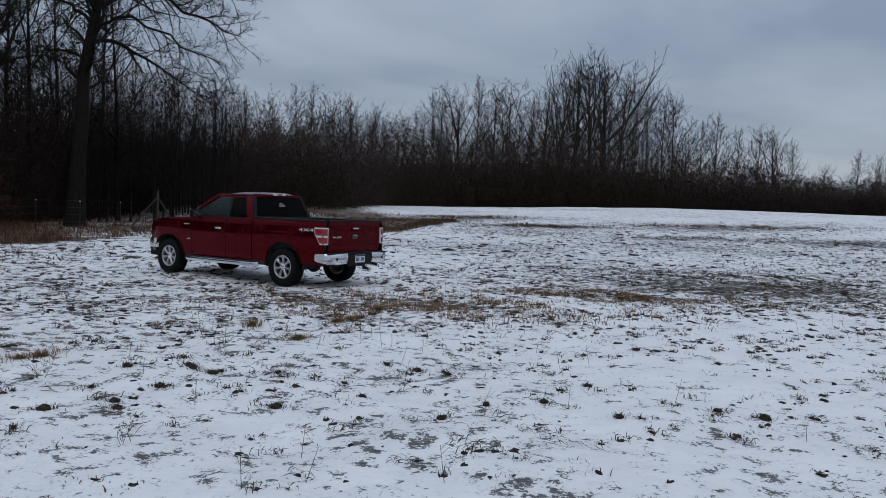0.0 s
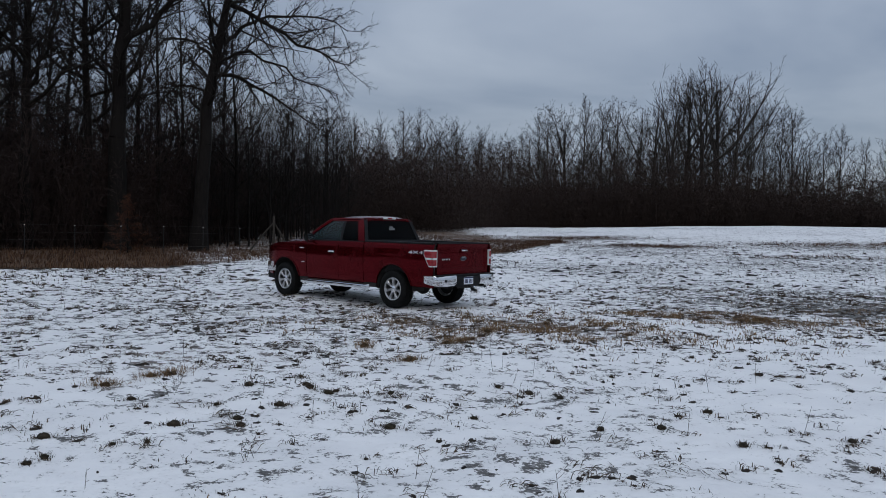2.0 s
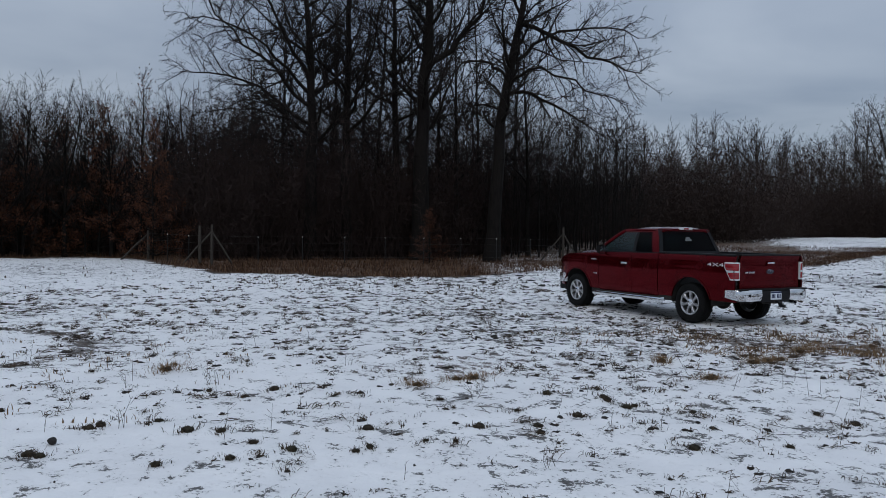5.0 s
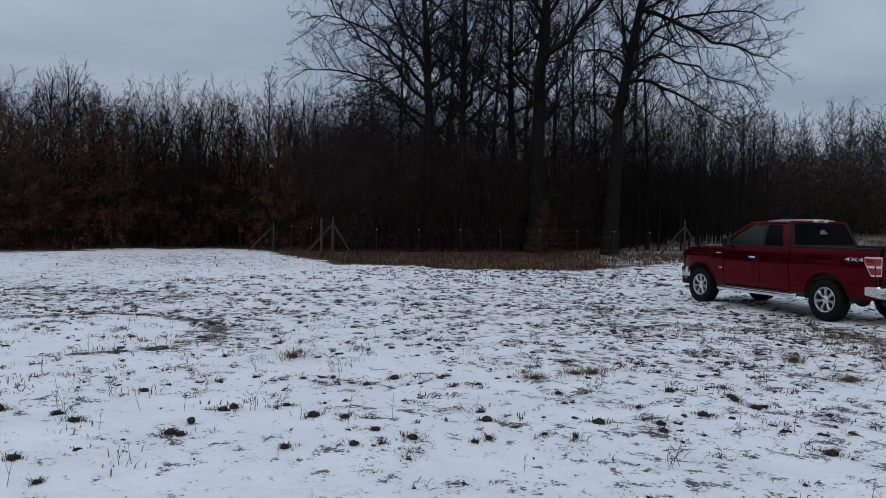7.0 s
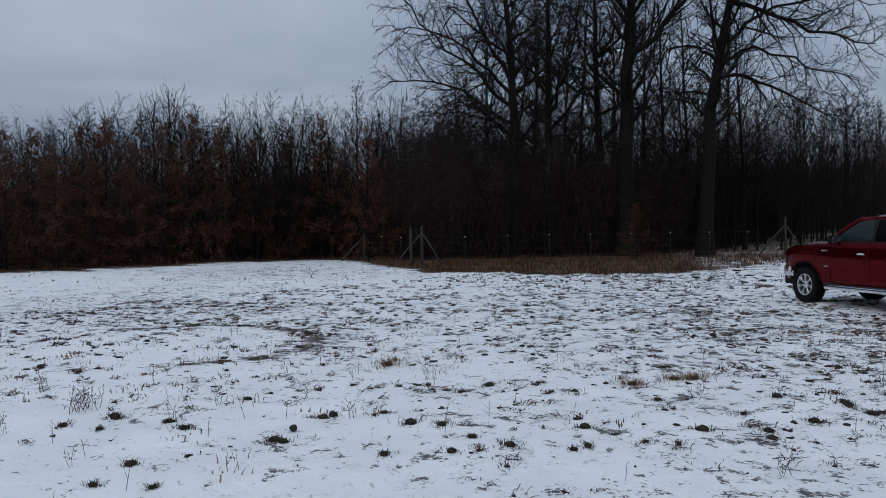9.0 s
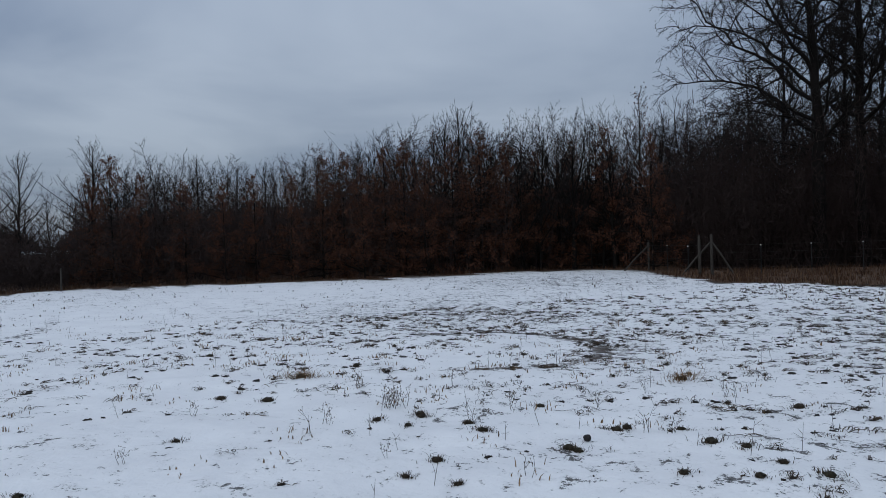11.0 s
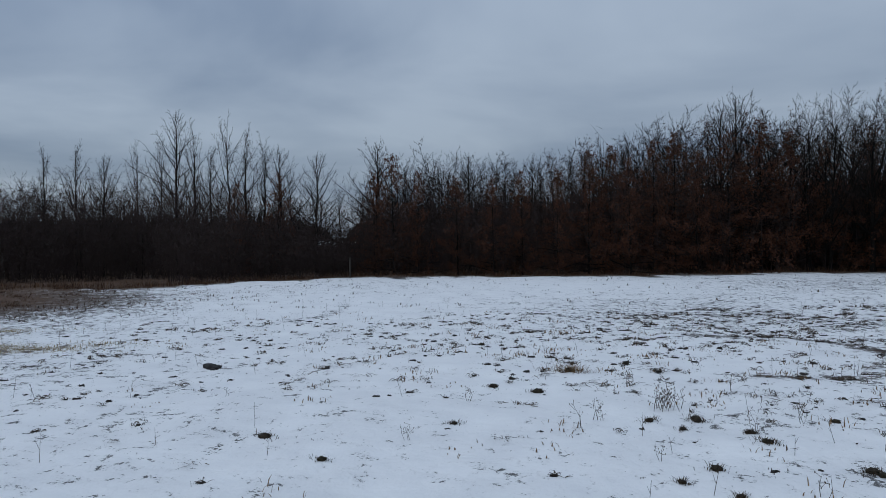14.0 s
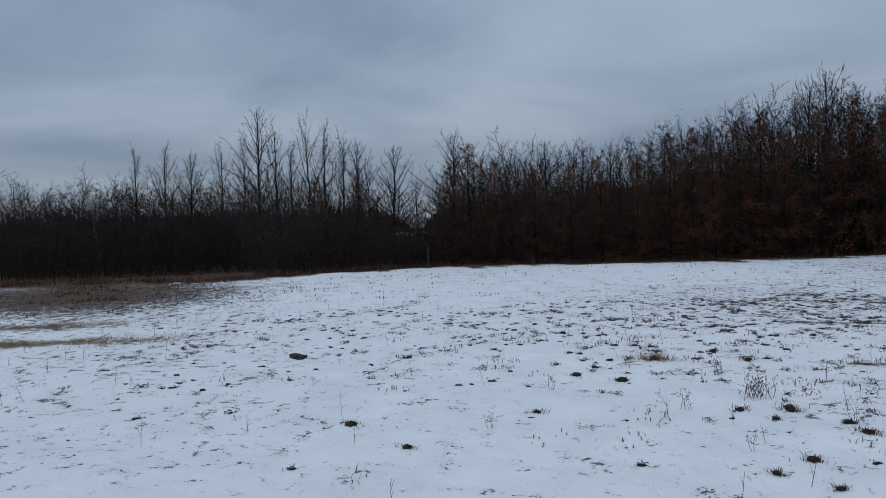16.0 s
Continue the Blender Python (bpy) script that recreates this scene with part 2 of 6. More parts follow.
def bareness(x, y):
    r, az = np.hypot(x, y), np.degrees(np.arctan2(-x, y))
    b = 0.289 + 0.13 * lump(x, y) + 0.015 * smooth01((r - 6) / 7) * smooth01((32 - r) / 10) * (1 - 0.6 * smooth01((az - 50) / 25)) \
        - 0.025 * smooth01((r - 8) / 3) * smooth01((20 - r) / 4) - 0.07 * smooth01((7 - r) / 4) - 0.075 * smooth01((az - 55) / 30) - 0.05 * smooth01((-4 - az) / 10) * smooth01((14 - r) / 5)
    b = b + 0.014 * smooth01((r - 8) / 5) * smooth01((48 - r) / 14) * smooth01((42 - az) / 16) * (0.4 + 0.9 * lump(x * 1.4, y * 1.4, 5))
    b = b + 0.13 * soft_spot(x, y, -0.4, 13.9, 2.4, 1.2, -8) + 0.13 * soft_spot(x, y, 4.2, 16.6, 2.6, 0.9) + 0.12 * soft_spot(x, y, 8, 19.5, 3, 2) + 0.05 * smooth01((3 - az) / 8) * smooth01((r - 14) / 5) * smooth01((75 - r) / 25)
    b = b + 0.05 * soft_spot(x, y, -4.5, 9.4, 2.0, 0.8, 10) + 0.02 * soft_spot(x, y, 1, 11.5, 5, 2.4)
    b = b + 0.36 * soft_spot(x, y, 1.5, 74.5, 6, 2.6) + 0.36 * soft_spot(x, y, 8, 61.6, 4.4, 1.9) + 0.34 * soft_spot(x, y, 24, 64.7, 9, 2.2) \
        + 0.24 * soft_spot(x, y, 17, 51.5, 5.5, 1.7) + 0.24 * soft_spot(x, y, 27, 49.5, 4.5, 1.7) + 0.22 * soft_spot(x, y, -2.5, 66, 4, 2.4)
    # curved skid marks
    for cx, cy, rad, a0, a1, wide, k in ((-12.0, 6.25, 2.3, -48, 105, 0.20, 0.29), (-12.0, 6.25, 2.35, 70, 225, 0.20, 0.22), (-12.0, 6.25, 2.9, -20, 100, 0.40, 0.07), (-23.5, -9.0, 8.8, 40, 110, 0.22, 0.22),
                                         (-2.6, 10.4, 4.9, 10, 120, 0.35, 0.05), (-5.5, 9.5, 5.8, 30, 100, 0.3, 0.05)):
        ring = np.hypot(x - cx, y - cy) - rad
        th = np.degrees(np.arctan2(y - cy, x - cx))
        b = b + k * np.exp(-(ring / wide) ** 2) * smooth01((th - a0) / 25) * smooth01((a1 - th) / 25)
    b = b + 0.05 * soft_spot(x, y, -14, 6.5, 6, 4.5) - 0.09 * soft_spot(x, y, -12.0, 6.25, 1.6, 1.6) - 0.05 * soft_spot(x, y, -4.5, 18, 5, 3)
    # rough patches by the woods
    b = b + 0.55 * soft_spot(x, y, -31, -13.5, 11, 5.4, 24) + 0.20 * soft_spot(x, y, -15.1, -7.2, 0.45, 2.3) \
        + 0.20 * soft_spot(x, y, -18.4, -9.3, 0.4, 2.0, -15)
    out = smooth01((r - edge_range(az) + 0.8 + 1.8 * (lump(x * 3, y * 3, 1) - 0.5) + 1.6 * (lump(x * 12, y * 10, 3) - 0.5)) / 1.6) * beyond(r, az)
    b = b + out * (0.13 + 0.24 * lump(x * 2, y * 2, 4) + 0.3 * smooth01((az - 24) / 6) + 0.3 * smooth01(-1.2 - az))
    return np.clip(b, 0, 1.6)


def strawness(x, y):
    r, az = np.hypot(x, y), np.degrees(np.arctan2(-x, y))
    out = smooth01((r - edge_range(az) + 1.5) / 2) * beyond(r, az)
    s = out + 0.8 * soft_spot(x, y, -0.6, 13.6, 3.0, 1.8, -8) + 0.8 * soft_spot(x, y, 3.6, 16.6, 3, 1) + 0.8 * soft_spot(x, y, -4.5, 9.6, 2.6, 1.1, 10)
    s = s + soft_spot(x, y, 1.5, 74.5, 7, 3.4) + soft_spot(x, y, 8, 61.6, 5, 2.6) + 0.9 * soft_spot(x, y, 24, 64.7, 10, 3) + soft_spot(x, y, -2.5, 66, 5, 3) + soft_spot(x, y, -31, -13.5, 11.5, 6.0, 24) \
        + soft_spot(x, y, -15.1, -7.2, 0.6, 2.6) + soft_spot(x, y, -18.4, -9.3, 0.6, 2.3, -15) + 0.6 * soft_spot(x, y, -11.8, 6.8, 3.2, 3.2)
    return np.clip(s, 0, 1)


def spaced(lo, hi, step, far):
    inner = np.arange(lo, hi + step / 2, step)
    grow, d, left, right = 1.13, step, [lo], [hi]
    while right[-1] < far:
        d *= grow
        left.append(left[-1] - d)
        right.append(right[-1] + d)
    return np.concatenate([left[:0:-1], inner, right[1:]])


def build_ground():
    xs, ys = spaced(-23, 12, 0.165, 1800), spaced(-6, 25, 0.165, 1800)
    gx, gy = np.meshgrid(xs, ys)
    z = height(gx, gy)
    b = bareness(gx, gy)
    near = np.hypot(gx, gy) < 40
    rough = (np.random.rand(*z.shape) - 0.5) * np.where(near, 0.012 + 0.03 * np.clip(b - 0.3, 0, 1), 0.0)
    v = np.stack([gx, gy, z + rough], -1).reshape(-1, 3)
    ny, nx = gx.shape
    i = (np.arange(ny - 1)[:, None] * nx + np.arange(nx - 1)).ravel()
    me = np_mesh("ground", v, np.stack([i, i + 1, i + nx + 1, i + nx], 1), SNOWY, True)
    for name, val in (("bare", b), ("straw", strawness(gx, gy))):
        me.attributes.new(name, "FLOAT", "POINT").data.foreach_set("value", val.ravel().astype(np.float32))
    return tagged(new("ground", me), "snow-dusted rough pasture with bare soil and dead grass", "ground", kind="structure")


build_ground()

import functools

# ---------------------------------------------------------------- trees


def slivers(rng, a, b, r):
    """The finest twigs: tapered blades from a to b."""
    d = b - a
    w = np.cross(d, rng.normal(0, 1, d.shape))
    w *= (np.asarray(r) / (np.linalg.norm(w, axis=1) + 1e-9))[:, None]
    v = np.stack([a - w, a + w, b + w * 0.2, b - w * 0.2], 1).reshape(-1, 3)
    return v, np.arange(len(a))[:, None] * 4 + np.arange(4)[None]


def quads_at(rng, pts, n, spread, size):
    """Small bent leaves scattered round points: two triangles each."""
    pts = np.asarray(pts, float)
    c = pts[rng.integers(0, len(pts), n)] + rng.normal(0, spread, (n, 3))
    a, b = rng.normal(0, 1, (n, 3)), rng.normal(0, 1, (n, 3))
    a /= np.linalg.norm(a, axis=1, keepdims=True)
    b -= a * (a * b).sum(1, keepdims=True)
    b /= np.linalg.norm(b, axis=1, keepdims=True)
    s = size * rng.uniform(0.6, 1.4, (n, 1))
    nrm = np.cross(a, b) * s * 0.25
    v = np.stack([c - a * s, c + b * s * 0.5 + nrm, c + a * s, c - b * s * 0.5 + nrm], 1).reshape(-1, 3)
    return v, (np.arange(n)[:, None] * 4 + np.arange(4)[None])


def normed(v):
    return v / (np.linalg.norm(v, axis=-1, keepdims=True) + 1e-9)


def along(rng, pts, k, wobble):
    """k + 1 points along a bent line, a little crooked."""
    pts = np.asarray(pts, float)
    d = np.concatenate([[0], np.cumsum(np.linalg.norm(np.diff(pts, axis=0), axis=1))])
    at = np.linspace(0, d[-1], k + 1)
    q = np.stack([np.interp(at, d, pts[:, j]) for j in range(3)], 1)
    q[1:-1] = (q[:-2] + 2 * q[1:-1] + q[2:]) / 4
    q[1:] += rng.normal(0, wobble, (k, 3)) * [1, 1, 0.6]
    return q


def shoots(rng, p, d, ln, r, k, lift, wob, taper=0.75):
    """Bent branches that start at p along d: their points and radii."""
    pts, p = [p], p.copy()
    for i in range(k):
        d = normed(d + rng.normal(0, wob, d.shape) + [0, 0, lift])
        p = p + d * (ln / k)[:, None]
        pts.append(p)
    f = np.linspace(0, 1, k + 1)
    return np.stack(pts, 1), r[:, None] * (1 - taper * f)[None]


def offspring(rng, pts, rad, n, start, angle, ratio, fade=0.55, rise=0.0):
    """Where n side branches leave each branch: place, direction, length, radius, and how far along."""
    m, k = len(pts), pts.shape[1] - 1
    f = start + (1 - start) * (np.arange(n)[None] + rng.uniform(0, 1, (m, n))) / n * 0.999
    i = np.minimum((f * k).astype(int), k - 1)
    row = np.arange(m)[:, None]
    a, b = pts[row, i], pts[row, i + 1]
    at = a + (b - a) * (f * k - i)[..., None]
    d = normed(b - a)
    side = normed(np.cross(d, rng.normal(0, 1, d.shape)))
    ang = np.radians(rng.normal(angle, 11, f.shape))[..., None]
    way = normed(d * np.cos(ang) + side * np.sin(ang) + [0, 0, rise])
    whole = np.linalg.norm(np.diff(pts, axis=1), axis=2).sum(1)[:, None]
    ln = whole * ratio * (1 - fade * f) * rng.uniform(0.6, 1.25, f.shape)
    r = rad[row, i] * rng.uniform(0.38, 0.62, f.shape)
    return at.reshape(-1, 3), way.reshape(-1, 3), ln.ravel(), r.ravel(), f.ravel()


def rows_of(pts, rad):
    """Segments of branches as rows for tubes()."""
    return np.concatenate([pts[:, :-1], rad[:, :-1, None], pts[:, 1:], rad[:, 1:, None]], 2).reshape(-1, 8)


def blades_of(rng, pts, rad):
    s = rows_of(pts, rad)
    return slivers(rng, s[:, :3], s[:, 4:7], s[:, 3])


def gather(pieces):
    v, f, n = [], [], 0
    for a, b in pieces:
        v.append(a)
        f.append(b + n)
        n += len(a)
    return np.concatenate(v), np.concatenate(f)


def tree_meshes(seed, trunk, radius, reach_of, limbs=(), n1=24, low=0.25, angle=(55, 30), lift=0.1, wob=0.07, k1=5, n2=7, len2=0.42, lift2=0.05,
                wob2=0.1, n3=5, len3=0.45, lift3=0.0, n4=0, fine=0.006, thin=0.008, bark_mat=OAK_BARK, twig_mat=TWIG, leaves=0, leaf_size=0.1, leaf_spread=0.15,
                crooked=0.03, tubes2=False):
    """A tree: trunk line, main branches (reach_of gives their length by height, 0 foot to 1 top), side branches, twigs and, at n4, twiglets."""
    rng = np.random.default_rng(seed)
    t = along(rng, trunk, 10, crooked)[None]
    f = np.linspace(0, 1, 11)
    tr = (radius * (1 - 0.86 * f ** 1.15))[None]
    tr[0, 0] *= 1.4
    p, d, _, r, at = offspring(rng, t, tr, n1, low, 0, 0.3)
    ang = np.radians(np.interp(at, [low, 1], angle) + rng.normal(0, 7, len(at)))
    turn = np.arange(len(at)) * 2.4 + rng.normal(0, 0.5, len(at))
    way = np.stack([np.sin(ang) * np.cos(turn), np.sin(ang) * np.sin(turn), np.cos(ang)], 1)
    ln = np.array([reach_of((x - low) / (1 - low)) for x in at]) * rng.uniform(0.7, 1.2, len(at))
    p1, r1 = shoots(rng, p, way, ln, np.maximum(np.minimum(r, 0.03 * ln), thin), k1, lift, wob)
    wood = [tubes(rows_of(t, tr), 8 if radius > 0.1 else 5)]
    wood.append(tubes(rows_of(p1, r1), 5 if radius > 0.3 else 4 if radius > 0.1 else 3))
    parents = [(p1, r1, n2, 0.12), (t[:, -4:], tr[:, -4:], 8, 0.2)]
    for line, rl in limbs:
        q = along(rng, line, 9, 0.13)[None]
        rr = (rl * (1 - 0.82 * np.linspace(0, 1, 10)))[None]
        wood.append(tubes(rows_of(q, rr), 6))
        parents.append((q, rr, 2 * n2, 0.12))
    meshes = [("trunk", np_mesh("trunk", *gather(wood), bark_mat, True))]
    crown, ends = [], []
    for pp, pr, n, start in parents:
        q, w, ln, r, _ = offspring(rng, pp, pr, n, start, 48, len2)
        p2, r2 = shoots(rng, q, w, ln, np.maximum(r, thin), 4 if tubes2 else 3, lift2, wob2)
        crown.append(tubes(rows_of(p2, r2), 3) if tubes2 else blades_of(rng, p2, r2))
        q, w, ln, r, _ = offspring(rng, p2, r2, n3, 0.1, 45, len3)
        p3, r3 = shoots(rng, q, w, ln, np.maximum(r, fine), 2, lift3, wob2 * 1.3, 0.5)
        crown.append(blades_of(rng, p3, r3))
        ends.append(p3[:, 1:].reshape(-1, 3)[::1 if pp is p1 else 4])
        if n4:
            q, w, ln, r, _ = offspring(rng, p3, r3, n4, 0.1, 45, 0.5)
            p4, r4 = shoots(rng, q, w, ln, np.full(len(q), fine * 0.8), 1, lift3, wob2, 0.5)
            crown.append(blades_of(rng, p4, r4))
    meshes.append(("crown", np_mesh("crown", *gather(crown), twig_mat)))
    if leaves:
        pts = np.concatenate(ends)
        pts = pts[rng.random(len(pts)) < 1.25 - pts[:, 2] / pts[:, 2].max()]
        v, f = quads_at(rng, pts, leaves, leaf_spread, leaf_size)
        meshes.append(("leaves", np_mesh("leaves", v, f, DRY_LEAF)))
    return meshes


def tree(kind, meshes, x, y, turn=0, size=1.0, squash=1.0, label="", group=""):
    base = new(kind)
    base.matrix_world = Matrix.Translation((x, y, ground_z(x, y) - 0.05)) @ pose(0, 0, 0, 0, 0, turn) @ Matrix.Diagonal((size * squash, size * squash, size, 1))
    for name, me in meshes:
        child(name, me, base)
    return tagged(base, label, "tree", group)


# the five old oaks behind the fence. Each one's x runs along the wood's edge, to the right as seen from the field
# bearing, distance, radius, trunk line, limbs (points and radius)
oaks = [
    (24.7, 46, 0.44, [(-0.3, 0, -0.3), (-0.1, 0, 4), (0.2, 0, 9.5), (1.4, 0.2, 15.5), (2.0, 0.3, 18), (2.3, 0.5, 20.5)],
     [([(1.3, 0, 13.9), (2.4, -0.6, 13.6), (3.4, -1.0, 12.6), (4.2, -1.2, 11.9), (6.1, -1.5, 11.4), (8.0, -1.5, 10.6)], 0.15),
      ([(0.5, 0, 9.9), (2.1, 0.5, 10.1), (3.6, 0.8, 9.2), (5.1, 0.8, 8.2), (6.6, 0.6, 7.5)], 0.12),
      ([(0.8, 0, 11.7), (2.2, 1.3, 13.2), (4.2, 2.0, 14.2), (6.6, 2.2, 14.3), (8.4, 2.0, 13.4)], 0.13),
      ([(0.4, 0, 10.6), (2.0, -1.0, 11.4), (3.6, -1.4, 10.6), (5.6, -1.4, 9.6), (7.2, -1.2, 9.2)], 0.10),
      ([(0.4, 0, 10.8), (-0.9, -1.2, 11.6), (-2.2, -1.6, 11.3), (-3.2, -1.8, 10.2)], 0.10),
      ([(0.3, 0, 8.6), (-0.8, 0.8, 9.6), (-1.8, 1.0, 9.3), (-2.6, 1.0, 8.0)], 0.08),
      ([(1.6, 0.2, 15.9), (3.6, 0.4, 17.0), (6.2, 0.2, 17.2)], 0.13), ([(1.3, 0.2, 15.0), (0.2, 1.2, 16.5), (-1.6, 2.0, 17.6)], 0.13)]),
    (30.4, 47, 0.56, [(0.1, 0, -0.3), (0.0, 0, 5), (0.2, 0, 11.5), (0.5, 0, 15), (0.4, 0, 19), (0.3, 0.3, 21.5)],
     [([(0.2, 0, 11.4), (1.2, -0.5, 12.3), (2.2, -0.7, 13.0), (3.2, -0.8, 14.1), (3.8, -0.8, 15.8), (4.2, -0.6, 18)], 0.2),
      ([(0.1, 0, 9.3), (-1.3, 0.8, 10.6), (-2.6, 1.2, 12.8), (-3.2, 1.4, 15.4)], 0.14),
      ([(0.1, 0, 8.2), (1.3, 1.4, 8.9), (2.8, 2.0, 9.4), (3.9, 2.2, 9.0)], 0.1), ([(0.4, 0, 14), (-1.0, -1.4, 15.6), (-2.2, -2.0, 17.6)], 0.15)]),
    (32.3, 49, 0.30, [(0, 0, -0.3), (0.1, 0, 5), (0.0, 0, 10), (-0.2, 0, 16), (-0.1, 0, 20.5)],
     [([(0.0, 0, 9.5), (-1.2, 0.6, 11.2), (-2.0, 0.8, 13.5)], 0.1), ([(0.0, 0, 11.5), (1.1, -0.8, 13.5), (1.6, -1.0, 16)], 0.1)]),
    (35.8, 47, 0.33, [(0, 0, -0.3), (0.1, 0, 5), (0.0, 0, 10), (0.2, 0, 16), (0.3, 0, 21)],
     [([(0, 0, 8.4), (1.0, -0.5, 10.4), (1.7, -0.8, 13.0), (2.0, -0.8, 15.5)], 0.12), ([(0, 0, 9.6), (-1.4, 0.8, 11.4), (-2.4, 1.0, 14.0)], 0.1),
      ([(0, 0, 6.8), (1.6, -1.0, 7.6), (2.8, -1.3, 7.4)], 0.07)]),
    (38.3, 46, 0.38, [(0, 0, -0.3), (0.1, 0, 4), (0.0, 0, 8.5), (-0.2, 0, 13), (-0.4, 0, 16), (-0.5, 0, 19.5)],
     [([(0, 0, 7.8), (-1.4, -0.5, 8.8), (-3.0, -0.8, 9.9), (-5.0, -0.9, 10.5), (-7.2, -0.8, 10.4)], 0.12),
      ([(0, 0, 8.8), (-1.2, 0.5, 10.0), (-2.4, 0.9, 11.2), (-4.3, 1.3, 12.9), (-6.0, 1.5, 14.8), (-6.7, 1.6, 16.2)], 0.13),
      ([(-0.1, 0, 9.6), (-1.5, -1.2, 11.0), (-3.0, -1.8, 12.4), (-5.0, -2.2, 13.2), (-6.6, -2.2, 13.0)], 0.11),
      ([(-0.1, 0, 10.3), (-1.4, -0.8, 12.3), (-2.8, -1.3, 15.2), (-3.8, -1.5, 17.6)], 0.13),
      ([(-0.1, 0, 11.6), (-1.2, 0.8, 13.4), (-2.2, 1.2, 16.0)], 0.1),
      ([(0, 0, 6.3), (-1.5, 0.8, 6.9), (-3.2, 1.2, 7.1), (-4.9, 1.3, 6.7)], 0.08), ([(0, 0, 7.2), (-1.4, -0.9, 8.0), (-3.2, -1.4, 8.4), (-5.2, -1.5, 8.6)], 0.08),
      ([(0, 0, 9.4), (1.2, 0.8, 11.0), (1.9, 1.2, 13.4)], 0.11)]),
]
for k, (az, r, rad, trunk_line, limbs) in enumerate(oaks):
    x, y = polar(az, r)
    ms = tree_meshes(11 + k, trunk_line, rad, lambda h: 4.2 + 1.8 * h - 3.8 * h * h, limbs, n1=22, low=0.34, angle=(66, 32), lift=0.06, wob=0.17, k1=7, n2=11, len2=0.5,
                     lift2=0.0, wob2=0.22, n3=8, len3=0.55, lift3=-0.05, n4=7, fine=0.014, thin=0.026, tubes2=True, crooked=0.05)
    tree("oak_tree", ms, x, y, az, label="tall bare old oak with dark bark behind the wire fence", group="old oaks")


def straight(tall, share=1.0, lean=(0, 0)):
    return [(0, 0, -0.3), (lean[0] * tall * 0.35, lean[1] * tall * 0.35, tall * share * 0.4), (lean[0] * tall, lean[1] * tall, tall * share)]


def dome(h):
    return math.sin(math.pi * min(1, 0.12 + 0.88 * h) ** 0.8) * 0.85 + 0.15


for az, r, tall, seed in ((22.4, 54, 15, 61), (27.6, 52, 18, 62), (29.2, 56, 17, 63), (33.8, 54, 19, 64), (37.1, 55, 17, 65), (40.4, 51, 15, 66), (42.3, 55, 13, 67),
                          (26.0, 58, 19, 68), (31.2, 60, 20, 69), (34.9, 58, 19, 70), (38.9, 57, 18, 71), (23.6, 60, 17, 72), (36.4, 62, 20, 73)):
    x, y = polar(az, r)
    ms = tree_meshes(seed, straight(tall, 1, (0.05 * math.sin(seed), 0.02)), 0.17, lambda h: 0.33 * tall * dome(h), n1=18, low=0.26, angle=(58, 30), lift=0.07, wob=0.14, k1=6,
                     n2=9, wob2=0.18, n3=8, fine=0.019, thin=0.022)
    tree("oak_tree", ms, x, y, label="younger bare oak standing among the old ones", group="young oaks")

# shapes for the woods, shared between trees


def forest_tree(seed, wide=3.6, n1=18, n2=6, n3=5, low=0.4, angle=(42, 20), radius=0.17, fine=0.011, thin=0.017, share=1.0, wob=0.07):
    """Trees 20 m tall for the far woods."""
    g = random.Random(seed)
    wide *= g.uniform(0.8, 1.2)
    return tree_meshes(seed, straight(20, share, (g.uniform(-0.03, 0.03), 0.02)), radius, lambda h: wide * (1.25 - 0.85 * h), n1=n1, low=low * g.uniform(0.85, 1.2), angle=angle, lift=0.09,
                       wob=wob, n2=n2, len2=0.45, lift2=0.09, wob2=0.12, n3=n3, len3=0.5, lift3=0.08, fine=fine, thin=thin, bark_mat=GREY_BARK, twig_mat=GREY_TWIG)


def edge_tree(seed, reach_of, low, angle=(50, 24), radius=0.11, n1=26, n2=7, n3=5, lift=0.11, share=1.0, wob=0.08, fine=0.006, thin=0.009, n4=0, **more):
    """Trees 10 m tall for the wood's edge."""
    g = random.Random(seed)
    return tree_meshes(seed, straight(10, share, (g.uniform(-0.03, 0.03), g.uniform(-0.02, 0.02))), radius, reach_of, n1=n1, low=low, angle=angle, lift=lift, wob=wob,
                       n2=n2, n3=n3, lift2=0.07, lift3=0.05, fine=fine, thin=thin, n4=n4, **more)


forest = [forest_tree(100 + i, 6.6, 17, 10, 8, 0.32, (46, 16), fine=0.022, thin=0.027, share=0.72, wob=0.12) for i in range(6)]
broad = [forest_tree(130 + i, 8.2, 15, 11, 7, 0.34, (48, 14), 0.30, 0.021, 0.028, share=0.58, wob=0.13) for i in range(3)]
thin_forest = [forest_tree(150 + i, 6.0, 13, 6, 4, 0.2, (54, 20), 0.10, 0.028, 0.03, share=0.7, wob=0.13) for i in range(4)]
slim = [edge_tree(200 + i, lambda h, w=w: w * (1.1 - 0.62 * h), 0.14 + 0.05 * (i % 3), (48, 26), 0.10, 24, 8, 6, 0.075, share=0.82, n4=2, fine=0.0105, thin=0.014) for i, w in enumerate((3.5, 4.3, 3.1, 4.8, 3.8))]
vase = [edge_tree(230 + i, lambda h, w=w: w * (1.2 - 0.8 * h), 0.36 + 0.05 * (i % 2), (38, 16), 0.07, 14, 8, 6, 0.07, n4=2, fine=0.0085, thin=0.012) for i, w in enumerate((3.2, 3.8, 3.5, 2.8))]
rounded = [edge_tree(300 + i, lambda h: 5.4 * (1.05 - 0.5 * h), 0.26, (62, 12), 0.16, 17, 12, 10, 0.05, share=0.62, wob=0.14, fine=0.0105, thin=0.014) for i in range(3)]
